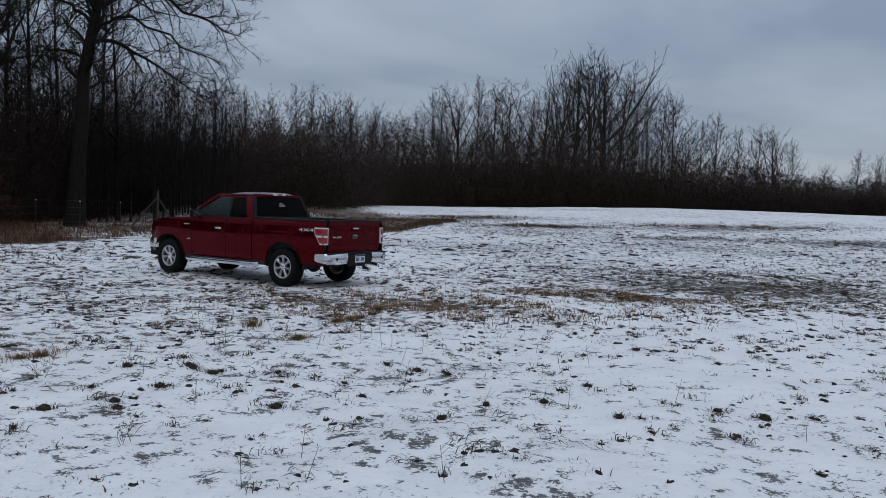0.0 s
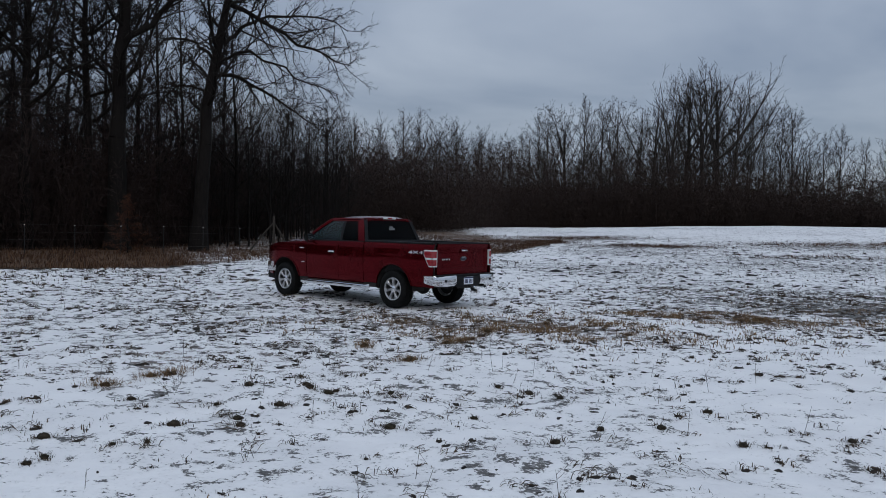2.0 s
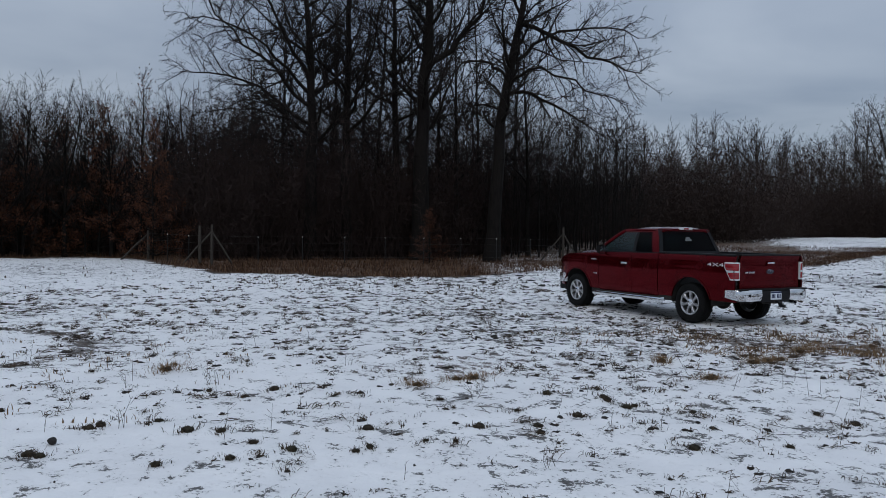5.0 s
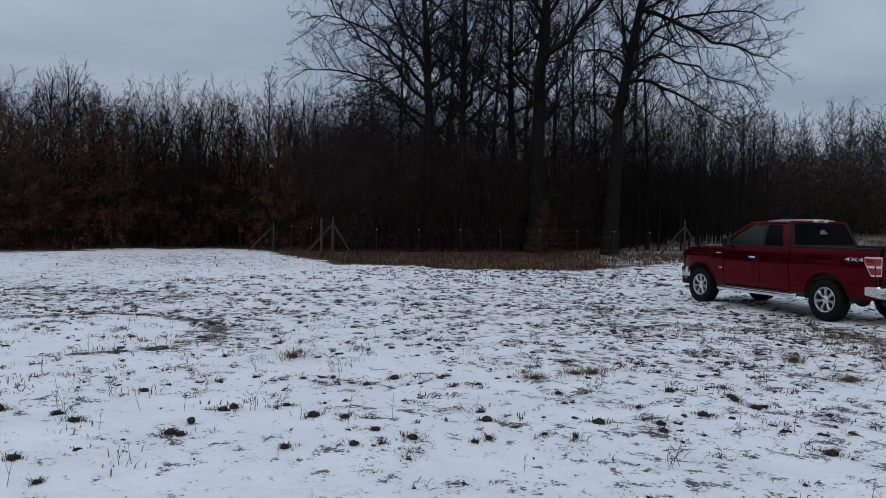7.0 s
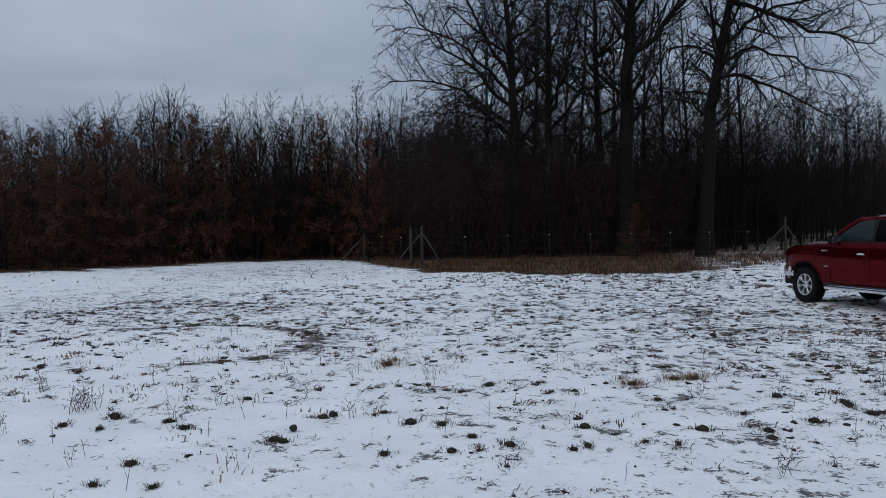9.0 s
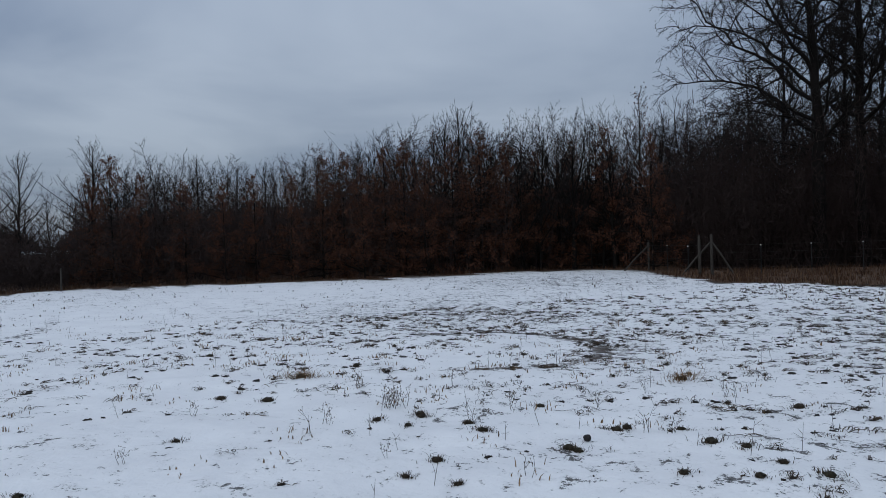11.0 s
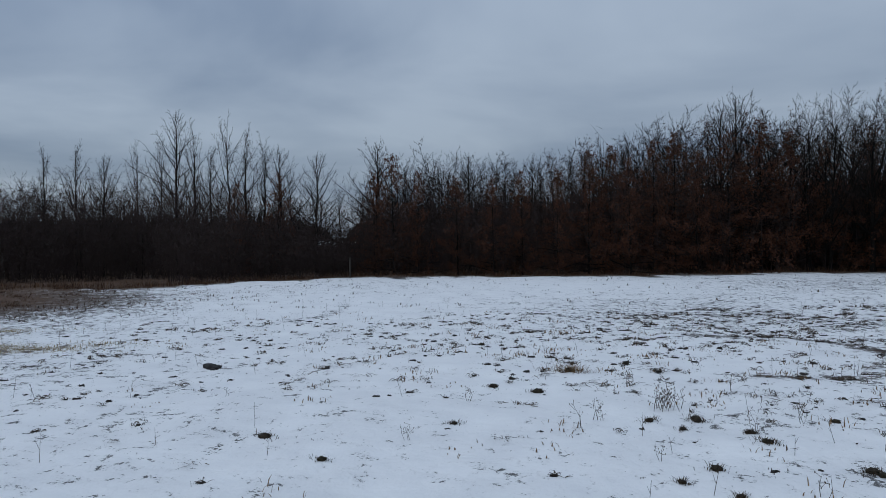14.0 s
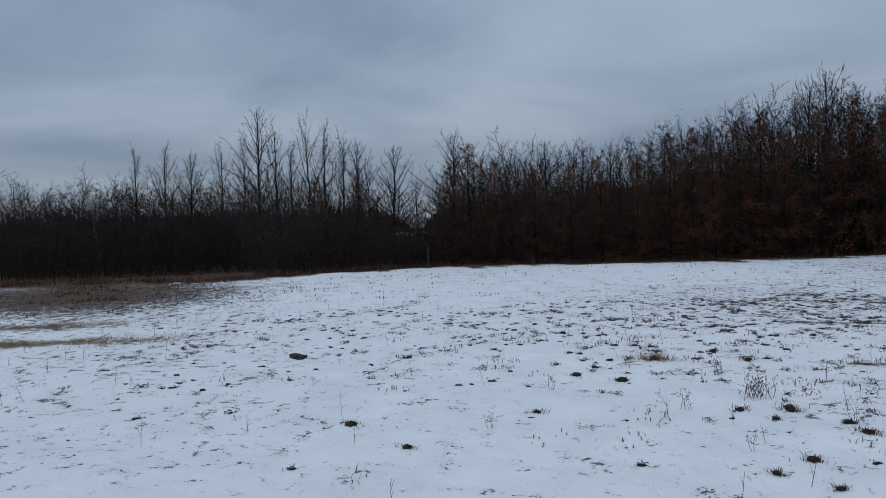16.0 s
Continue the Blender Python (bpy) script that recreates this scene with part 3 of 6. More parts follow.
leafy = [edge_tree(400 + i, lambda h: 3.2 * (1.1 - 0.85 * h), 0.12, (65, 28), 0.10, 26, 8, 6, 0.06, leaves=650, leaf_size=0.07, fine=0.0085, thin=0.012) for i in range(3)]
thin_round = [edge_tree(350 + i, lambda h: 3.5 * (1.12 - 0.7 * h), 0.14, (60, 22), 0.06, 13, 6, 5, 0.06, share=0.8, wob=0.12, fine=0.016, thin=0.018) for i in range(5)]
rusty = [edge_tree(450 + i, lambda h: 3.4 * (1 - h) + 0.4, 0.05, (86, 48), 0.10, 40, 5, 4, 0.015, leaves=5200, leaf_size=0.075, fine=0.009, thin=0.012) for i in range(4)]
egg = [edge_tree(480 + i, lambda h, w=w: w * (1 - h) ** 0.65 + 0.4, 0.24 + 0.04 * (i % 2), (60, 22), 0.13, 38, 7, 5, 0.07, share=0.94, wob=0.07, fine=0.011, thin=0.015) for i, w in enumerate((3.8, 4.4, 3.5))]
open_top = [edge_tree(490 + i, lambda h, w=w: w * (1.1 - 0.62 * h), 0.36 + 0.05 * (i % 2), (44, 16), 0.11, 18, 8, 5, 0.07, share=0.84, wob=0.1, fine=0.010, thin=0.014) for i, w in enumerate((3.3, 2.8, 3.7))]
KINDS = {"E": (egg, "young bare oak with an egg-shaped crown"), "T": (open_top, "tall slender bare tree with a high open crown"),
         "O": (broad, "broad-crowned bare grey tree in the far woods"), "B": (rusty, "young oak holding rust-brown dead leaves"),
         "f": (thin_forest, "slim bare grey tree inside the far woods"), "r": (thin_round, "slim bare tree inside the woods"),
         "F": (forest, "bare grey forest tree in the far woods"), "S": (slim, "slender bare tree with upswept twigs"),
         "V": (vase, "thin bare tree with a narrow open crown"),
         "R": (rounded, "bare round-headed tree at the woods' edge"), "L": (leafy, "young oak keeping a few dry brown leaves")}
# bearing, elevation of the top, distance, kind
far_woods_edge = [
    (14.2, 7.7, 112, "F"), (12.4, 7.3, 118, "F"), (10.6, 8.1, 115, "F"), (9.5, 8.2, 119, "F"), (8.2, 7.7, 117, "F"), (6.6, 7.5, 120, "F"), (4.8, 7.1, 122, "F"),
    (2.9, 6.5, 118, "F"), (1.4, 7.2, 124, "F"), (0.1, 8.6, 118, "F"), (-1.2, 8.6, 122, "F"), (-2.4, 9.2, 117, "F"), (-3.7, 8.6, 121, "F"), (-4.9, 9.1, 118, "F"),
    (-6.3, 8.4, 122, "F"), (-7.2, 8.6, 119, "F"),
]
far_woods_hump = [
    (-8.4, 10.5, 114, "F"), (-9.5, 10.7, 118, "F"), (-10.7, 11.0, 114, "F"), (-11.7, 10.6, 119, "F"), (-12.6, 10.1, 115, "F"), (-13.6, 9.1, 120, "F"), (-14.6, 8.5, 117, "F"),
    (-15.6, 8.4, 121, "F"), (-16.4, 8.1, 118, "F"), (-17.2, 5.8, 122, "F"), (-18.3, 6.6, 125, "F"), (-19.1, 6.9, 121, "F"), (-20.6, 6.0, 126, "F"), (-21.9, 6.1, 124, "F"),
    (-23.0, 5.9, 128, "F"), (-24.1, 5.2, 126, "F"), (-26, 3.6, 140, "F"), (-28, 4.5, 150, "F"), (-29.3, 4.2, 150, "F"), (-31, 4.4, 150, "F"),
]
oak_side_edge = [
    (58.2, 8.5, 50, "R"), (56.9, 9.0, 50, "S"), (55.6, 8.6, 52, "R"), (54.5, 9.2, 50, "R"), (52.9, 8.6, 53, "S"), (51.6, 8.6, 50, "R"), (49.8, 10.5, 49, "L"),
    (48.2, 8.6, 52, "R"), (46.4, 9.3, 52, "R"), (44.0, 9.0, 54, "R"), (68.8, 7.3, 54, "R"), (67.3, 8.6, 52, "R"), (65.8, 8.1, 54, "R"), (64.4, 8.3, 50, "L"),
    (61.8, 8.6, 53, "L"), (60.5, 8.8, 52, "R"), (59.2, 8.2, 51, "L"),
]
rust_side_edge = [
    (86.4, 6.4, 55, "R"), (84.2, 6.7, 53, "R"), (82.8, 6.4, 55, "R"), (79.1, 5.8, 56, "S"),
    (75.2, 6.4, 52, "L"), (73.1, 7.4, 52, "L"), (71.6, 6.8, 54, "R"), (70.2, 7.1, 52, "S"),
]
slender_edge = [
    (119.5, 4.0, 66, "R"), (117.3, 4.3, 66, "R"), (115.4, 3.8, 66, "R"), (113.6, 4.4, 60, "E"), (111.4, 4.4, 62, "R"), (110.3, 6.6, 56, "T"), (108.4, 6.9, 55, "T"),
    (106.8, 6.2, 54, "E"), (104.7, 7.0, 56, "T"), (103.2, 7.3, 56, "T"), (102.1, 9.3, 54, "E"), (100.9, 8.5, 55, "T"), (99.8, 7.0, 56, "T"), (98.5, 9.0, 54, "T"),
    (97.4, 8.3, 56, "T"), (96.2, 7.7, 55, "T"), (95.0, 7.0, 54, "E"), (94.2, 6.0, 57, "T"), (92.5, 6.6, 53, "E"), (90.7, 4.4, 58, "T"),
    (88.1, 7.4, 52, "E"), (81.3, 6.6, 52, "E"), (76.8, 6.2, 53, "E"), (62.6, 9.9, 52, "E"), (63.7, 9.3, 53, "E"),
]
skyline = far_woods_edge + far_woods_hump + oak_side_edge + rust_side_edge + slender_edge
# young oaks that keep their rust-brown leaves
skyline += [(az, el, float(edge_range(az)) + r, "B") for az, el, r in (
    (66.8, 7.4, 3), (65.3, 6.2, 2), (63.2, 7.2, 3), (61.2, 7.9, 3), (59.3, 7.0, 3), (57.2, 6.4, 3), (54.6, 7.0, 2), (52.4, 7.8, 2), (72.8, 6.4, 3), (75.0, 5.2, 2), (69.8, 5.8, 2),
    (86.9, 6.4, 4), (49.0, 7.2, 3), (88.3, 5.2, 5), (71.2, 6.8, 4), (68.2, 7.0, 3), (77.5, 5.2, 3), (82.2, 4.8, 3), (85.2, 5.2, 3), (98.0, 4.4, 8), (95.2, 5.0, 9), (79.6, 4.6, 2))]
fill = random.Random(7)
for az, el in ((85.3, 5.8), (83.5, 6.1), (80.1, 5.9), (78.0, 5.7), (76.1, 5.9), (74.1, 6.4)):
    skyline.append((az, el, fill.uniform(55, 60), fill.choice("VVr")))
for i, row in enumerate(skyline):
    if row[3] == "F" and (-13 < row[0] < -8 or i % 5 == 0):
        skyline[i] = (*row[:3], "O")
mass = []
for az in np.arange(-34, 15, 0.23):          # lower trees between the tall ones
    top = float(np.interp(az, [-30, -25, -17, -13, -8, 0, 14], [3.2, 3.0, 5.0, 7.5, 7.5, 6.5, 6.2]))
    mass.append((az + fill.uniform(-0.5, 0.5), top * fill.uniform(0.72, 1.06), fill.uniform(117, 136), "f"))
for az in np.arange(43, 121, 0.8):
    top = float(np.interp(az, [43, 50, 62, 75, 90, 100, 112, 120], [7.2, 7.6, 7.4, 5.0, 3.6, 4.0, 3.3, 3.1]))
    if not 89.8 < az < 91.7:
        skyline.append((az + fill.uniform(-0.5, 0.5), top * fill.uniform(0.75, 1.0), fill.uniform(50, 60), fill.choice("rrrL" if az < 78 else "rrr")))
for az in np.arange(43, 121, 0.44):          # the mass of the woods behind the edge
    top = float(np.interp(az, [43, 50, 62, 75, 86, 89, 91, 93, 100, 112, 120], [8.4, 8.6, 8.6, 6.6, 6.0, 4.6, 3.0, 4.2, 4.9, 4.0, 3.6]))
    if 89.8 < az < 91.7:         # a gap in the trees
        continue
    mass.append((az + fill.uniform(-0.3, 0.3), top * fill.uniform(0.65, 1.03), fill.uniform(53, 66), "r"))
for az in np.arange(15, 44, 0.16):           # thin trees behind the oaks
    mass.append((az + fill.uniform(-0.6, 0.6), fill.uniform(5.8, 9.2) + 2.6 * fill.random() ** 2 * (az > 22), fill.uniform(52, 70), "r"))


@functools.cache
def crown_top(me):
    return float(np.percentile([v.co.z for v in me.vertices], 97))


def top_of(meshes):
    return max(crown_top(me) for _, me in meshes)


for az, el, r, kind in skyline:
    r += 14 * (kind in "FOf")
    x, y = polar(az, r)
    meshes, label = KINDS[kind]
    meshes = fill.choice(meshes)
    full = top_of(meshes)
    tall = EYE + r * math.tan(radians(el)) - ground_z(x, y)
    size = tall / full
    tree("tree", meshes, x, y, fill.uniform(0, 360), size, fill.uniform(0.85, 1.1), label, "woods")


x, y = polar(112.6, 57)
pale = tree_meshes(77, straight(7, 1, (0.12, -0.1)), 0.085, lambda h: 1.5 - h, n1=10, low=0.5, lift=0.1, n2=5, n3=4, bark_mat=PALE_BARK, twig_mat=GREY_TWIG)
tree("tree", pale, x, y, label="slender pale-barked tree leaning at the wood's edge", group="woods")
x, y = polar(29.6, 43)
tree("oak_shrub", rusty[1], x, y, 40, 0.30, 1.25, "small oak shrub holding rust-brown dead leaves by the fence")


def join_trees(rows, name, label):
    """The uncounted trees deep in the woods, as one mesh of trunks and twigs."""
    got = {}
    for az, el, r, kind in rows:
        r += 14 * (kind in "Ff")
        x, y = polar(az, r)
        meshes = fill.choice(KINDS[kind][0])
        full = top_of(meshes)
        size = (EYE + r * math.tan(radians(el)) - ground_z(x, y)) / full
        m = np.array(Matrix.Translation((x, y, ground_z(x, y) - 0.05)) @ pose(0, 0, 0, 0, 0, fill.uniform(0, 360)) @ Matrix.Scale(size, 4))
        for _, me in meshes[:2]:
            if me not in got:
                v = np.empty(len(me.vertices) * 3, np.float32)
                f = np.empty(len(me.loops), np.int32)
                me.vertices.foreach_get("co", v)
                me.loops.foreach_get("vertex_index", f)
                got[me] = (v.reshape(-1, 3), f.reshape(-1, 4), [])
            got[me][2].append(m)
    vs, fs, n = [], [], 0
    for v, f, ms in got.values():
        for m in ms:
            vs.append(v @ m[:3, :3].T + m[:3, 3])
            fs.append(f + n)
            n += len(v)
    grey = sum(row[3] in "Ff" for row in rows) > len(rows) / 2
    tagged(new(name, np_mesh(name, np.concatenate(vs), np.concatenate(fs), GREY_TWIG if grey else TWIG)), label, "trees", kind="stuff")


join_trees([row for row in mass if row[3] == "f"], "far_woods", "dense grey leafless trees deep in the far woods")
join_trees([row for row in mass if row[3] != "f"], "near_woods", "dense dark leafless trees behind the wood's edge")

# ---------------------------------------------------------------- undergrowth round the field


def thicket(az):
    """Elevation, in degrees from the field, up to which the undergrowth closes the view."""
    return np.interp(az, [-36, -30, -22, -17, -12, -5, 5, 15, 20, 30, 43, 50, 60, 68, 75, 85, 89, 90, 90.4, 91.3, 91.8, 93, 100, 110, 121],
                     [2.8, 2.8, 3.5, 4.5, 6.2, 6.4, 6.2, 6.6, 7.9, 8.8, 9.0, 8.7, 8.6, 7.7, 6.4, 5.6, 4.0, 2.6, 1.1, 1.1, 2.6, 3.8, 5.0, 4.8, 4.0])


def build_brush(name, seed, az0, az1, r_of, stems, leaves, leaf_size, wide, label, mat=BRUSH):
    """Leaning stems with side twigs along the wood's edge."""
    rng = np.random.default_rng(seed)
    az = rng.uniform(az0, az1, stems)
    depth = rng.uniform(0, 1, stems)
    r = r_of(az) + 19 * depth
    x, y = -r * np.sin(np.radians(az)), r * np.cos(np.radians(az))
    z = height(x, y) - 0.05
    spots = np.linspace(az0, az1, int((az1 - az0) / 0.9))
    wave = np.interp(az, spots, rng.uniform(0.72, 1.15, len(spots)))
    tall = np.maximum(0.5, EYE + r * np.tan(np.radians(thicket(az) * wave)) - z) * (0.40 + 0.62 * rng.uniform(0, 1, stems))
    lean = rng.normal(0, 0.22, (stems, 2))
    base = np.stack([x, y, z], 1)
    mid = base + np.stack([lean[:, 0] * tall * 0.5, lean[:, 1] * tall * 0.5, tall * 0.5], 1)
    tip = base + np.stack([lean[:, 0] * tall * 1.3, lean[:, 1] * tall * 1.3, tall], 1)
    rad = 0.002 * tall + 0.005
    v, f = tubes(np.concatenate([base, rad[:, None], mid, 0.7 * rad[:, None]], 1), 3)
    sv, sf = slivers(rng, mid, tip, 0.7 * rad)
    v, f = np.concatenate([v, sv]), np.concatenate([f, sf + len(v)])
    n = leaves
    i = rng.integers(0, stems, n)
    h = 0.02 + 0.93 * rng.uniform(0, 1, (n, 1)) ** 0.8
    pts = base[i] + (tip[i] - base[i]) * h + rng.normal(0, 0.28, (n, 3))
    way = rng.normal(0, 0.6, (n, 3)) + [0, 0, 0.4]
    way *= (leaf_size * rng.uniform(0.5, 1.5, n) / np.linalg.norm(way, axis=1))[:, None]
    lv, lf = slivers(rng, pts, pts + way, wide * rng.uniform(0.5, 1.5, n))
    me = np_mesh(name, np.concatenate([v, lv]), np.concatenate([f, lf + len(v)]), mat)
    return tagged(new(name, me), label, "undergrowth", kind="stuff")


build_brush("undergrowth", 1, 43, 121, lambda a: np.maximum(edge_range(a) + 1.5, np.interp(a, [43, 50, 54, 55, 99, 103, 121], [47, 50, 51, 0, 0, 46, 48])),
            5200, 210000, 0.40, 0.016, "dense dark leafless undergrowth at the wood's edge", HAZED_BRUSH)
build_brush("undergrowth", 2, 12, 47, lambda a: np.interp(a, [12, 16, 20, 24, 30, 44, 47], [86, 80, 70, 54, 47, 43, 46]),
            4600, 170000, 0.48, 0.017, "dense dark brush under the old oaks")
build_brush("undergrowth", 3, -36, 15, lambda a: np.interp(a, [-36, -30, -6, 1, 3, 5, 7, 15], [113, 117, 115, 113, 110, 97, 83, 78]),
            5600, 150000, 0.62, 0.038, "brown leafless undergrowth of the far woods", FAR_BRUSH)

# a dark sheet all round, far behind the edge, for the woods' shaded depth


def build_backdrop():
    a = Mat("shaded_wood_sheet", 0.95, spec=0.1)
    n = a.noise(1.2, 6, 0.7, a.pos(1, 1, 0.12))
    # the shade deep between the trees is put into this dark brown
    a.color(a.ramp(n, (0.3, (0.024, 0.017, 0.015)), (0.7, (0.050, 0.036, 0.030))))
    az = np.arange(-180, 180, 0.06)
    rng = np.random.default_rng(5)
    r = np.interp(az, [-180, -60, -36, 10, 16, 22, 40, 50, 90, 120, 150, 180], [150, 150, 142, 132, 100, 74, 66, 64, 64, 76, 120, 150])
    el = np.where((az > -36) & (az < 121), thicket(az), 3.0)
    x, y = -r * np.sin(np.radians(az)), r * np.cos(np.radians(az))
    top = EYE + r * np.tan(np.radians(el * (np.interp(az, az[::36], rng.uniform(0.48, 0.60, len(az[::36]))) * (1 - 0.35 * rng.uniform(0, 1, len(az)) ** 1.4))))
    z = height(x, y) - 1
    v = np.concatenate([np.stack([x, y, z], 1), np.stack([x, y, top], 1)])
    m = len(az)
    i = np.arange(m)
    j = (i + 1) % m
    tagged(new("backdrop", np_mesh("backdrop", v, np.stack([i, j, j + m, i + m], 1), a.m)), "dark sheet standing in for the shaded depth of the woods", "backdrop", kind="structure")


build_backdrop()

# ---------------------------------------------------------------- grass and clods


def blades(rng, x, y, per, tall, spread, wide, mat, name, label, category="grass", flat=1.0):
    """Tufts of bent blades: each one three triangles wide at the foot."""
    n = len(x) * per
    cx, cy, h = np.repeat(x, per), np.repeat(y, per), np.repeat(tall, per) * rng.uniform(0.45, 1.15, n)
    px, py = cx + rng.normal(0, spread, n), cy + rng.normal(0, spread, n)
    th = rng.uniform(0, 2 * math.pi, n)
    out = np.stack([np.cos(th), np.sin(th)], 1) * (h * rng.uniform(0.15, 0.9, n) * flat)[:, None]
    w = np.stack([-np.sin(th), np.cos(th)], 1) * (wide * rng.uniform(0.6, 1.3, n))[:, None]
    z = height(px, py) - 0.01
    p = np.stack([px, py], 1)

    def at(xy, zz):
        return np.concatenate([xy, zz[:, None]], 1)
    v = np.stack([at(p - w, z), at(p + w, z), at(p + out * 0.4 + w * 0.7, z + h * 0.65), at(p + out * 0.4 - w * 0.7, z + h * 0.65),
                  at(p + out + w * 0.1, z + h * 0.95), at(p + out - w * 0.1, z + h * 0.95)], 1).reshape(-1, 3)
    q = np.array([[0, 1, 2, 3], [3, 2, 4, 5]])
    f = (np.arange(n)[:, None, None] * 6 + q[None]).reshape(-1, 4)
    return tagged(new(name, np_mesh(name, v, f, mat)), label, category, kind="stuff")


def scatter(rng, n, x0, x1, y0, y1, power, keep=None):
    x, y = rng.uniform(x0, x1, n), rng.uniform(y0, y1, n)
    b = np.clip(bareness(x, y), 0, 1) ** power
    ok = rng.random(n) < b
    if keep is not None:
        ok &= keep(x, y)
    return x[ok], y[ok]


def in_field(x, y):
    return np.hypot(x, y) < edge_range(np.degrees(np.arctan2(-x, y))) + 1


grng = np.random.default_rng(21)
x, y = scatter(grng, 17000, -26, 14, -8, 28, 2.2, in_field)
thin = grng.random(len(x)) < 1 - 0.5 * smooth01((np.degrees(np.arctan2(-x, y)) - 45) / 25)
x, y = x[thin], y[thin]
blades(grng, x, y, 7, grng.uniform(0.012, 0.040, len(x)), 0.045, 0.004, TUFT, "field_grass", "short dead grass poking through thin snow", flat=2.2)


def grass_mats(rng, x, y, per, mat, label, comb=0.55, spread=0.07, lo=0.07, hi=0.22, rise=0.045):
    """Curled dead blades that lie combed one way over the snow."""
    n = len(x) * per
    r = np.repeat(np.hypot(x, y), per)
    size = np.repeat(rng.uniform(0.5, 1.3, len(x)), per)
    th = np.repeat(rng.uniform(0, 2 * math.pi, len(x)), per) + rng.normal(0, comb, n)
    px, py = np.repeat(x, per) + rng.normal(0, spread, n) * size, np.repeat(y, per) + rng.normal(0, spread, n) * size
    ln, curl = size * rng.uniform(lo, hi, n), rng.normal(0, 0.6, n)
    wide = (0.0012 + 0.00022 * r) * rng.uniform(0.6, 1.5, n)
    lift = rng.uniform(0.004, rise, n) * size
    rows = []
    for k, (f, up, w) in enumerate(((0, 0.0, 0.7), (0.35, 0.9, 1.0), (0.7, 1.0, 0.8), (1.0, 0.5, 0.15))):
        a = th + curl * f
        cx, cy = px + np.cos(a) * ln * f, py + np.sin(a) * ln * f
        z = height(cx, cy) + lift * up + 0.004
        dx, dy = -np.sin(a) * wide * w, np.cos(a) * wide * w
        rows += [np.stack([cx - dx, cy - dy, z - wide * w * 0.6], 1), np.stack([cx + dx, cy + dy, z + wide * w * 0.6], 1)]
    v = np.stack(rows, 1).reshape(-1, 3)
    q = np.array([[0, 1, 3, 2], [2, 3, 5, 4], [4, 5, 7, 6]])
    f = (np.arange(n)[:, None, None] * 8 + q[None]).reshape(-1, 4)
    return tagged(new("grass_mats", np_mesh("grass_mats", v, f, mat)), label, "grass", kind="stuff")


def grassy(rng, n, power, far):
    """Spots for grass in the nearer field, in drifts; the snow is cleaner round the camera."""
    x, y = scatter(rng, n, -20, 12, -5, 25, power, in_field)
    az, r = np.degrees(np.arctan2(-x, y)), np.hypot(x, y)
    clean = np.interp(az, [-30, 0, 40, 58, 75, 100], [5, 3.5, 4.5, 7.0, 7.5, 8.5])
    drift = smooth01((lump(x * 5, y * 5, 2) * lump(x * 13, y * 11, 6) - 0.10) / 0.25)
    keep = rng.random(len(x)) < (0.12 + 0.88 * smooth01((r - clean) / 3.5)) * (1 - far * smooth01((r - 15) / 7)) * (1 - 0.5 * smooth01((az - 80) / 14)) * (0.2 + 0.8 * drift)
    return x[keep], y[keep]


x, y = grassy(grng, 12000, 2.0, 0.5)
grass_mats(grng, x, y, 10, TUFT, "curled dark dead grass lying flat on the snow")
tuft_x, tuft_y = grassy(grng, 74000, 1.5, 0.45)
grass_mats(grng, tuft_x[::2], tuft_y[::2], 12, TUFT, "low ragged tussocks of dead grass in the snow", 1.8, 0.04, 0.03, 0.10, 0.040)
x, y = scatter(grng, 34000, -44, 40, -12, 75, 1.4, lambda x, y: in_field(x, y) & (np.hypot(x, y) > 22))
thin = (np.degrees(np.arctan2(-x, y)) < 45) | (grng.random(len(x)) < 0.4)
x, y = x[thin], y[thin]
blades(grng, x, y, 3, grng.uniform(0.05, 0.12, len(x)), 0.10, 0.017, TUFT, "field_grass", "sparse dead grass in the farther snow")
# tall dead grass along the fence and wood's edge
az = np.concatenate([grng.uniform(4, 121, 5000), grng.uniform(10, 46, 4200)])
r = edge_range(az) + grng.uniform(0, 1, len(az)) ** 1.2 * np.interp(az, [4, 10, 20, 28, 40, 48, 121], [40, 40, 36, 23, 16, 6, 4])
x, y = -r * np.sin(np.radians(az)), r * np.cos(np.radians(az))
ok = grng.random(len(x)) < 0.15 + 0.95 * lump(x * 5, y * 5, 3)
x, y = x[ok], y[ok]
blades(grng, x, y, 5, grng.uniform(0.10, 0.34, len(x)), 0.14, 0.012, STRAW, "tall_grass", "tall straw-brown dead grass along the fence line")

x, y = grng.normal(-31, 7, 2600), grng.normal(-13.5, 4.2, 2600)
x, y = -31 + (x + 31) * 0.91 - (y + 13.5) * 0.41, -13.5 + (x + 31) * 0.41 + (y + 13.5) * 0.91
ok = (grng.random(len(x)) < lump(x * 4, y * 4, 2)) & (np.hypot(x, y) > 23)
x, y = x[ok], y[ok]
blades(grng, x, y, 6, grng.uniform(0.03, 0.11, len(x)), 0.14, 0.012, STRAW, "tall_grass", "rough brown dead grass patch in the snow")

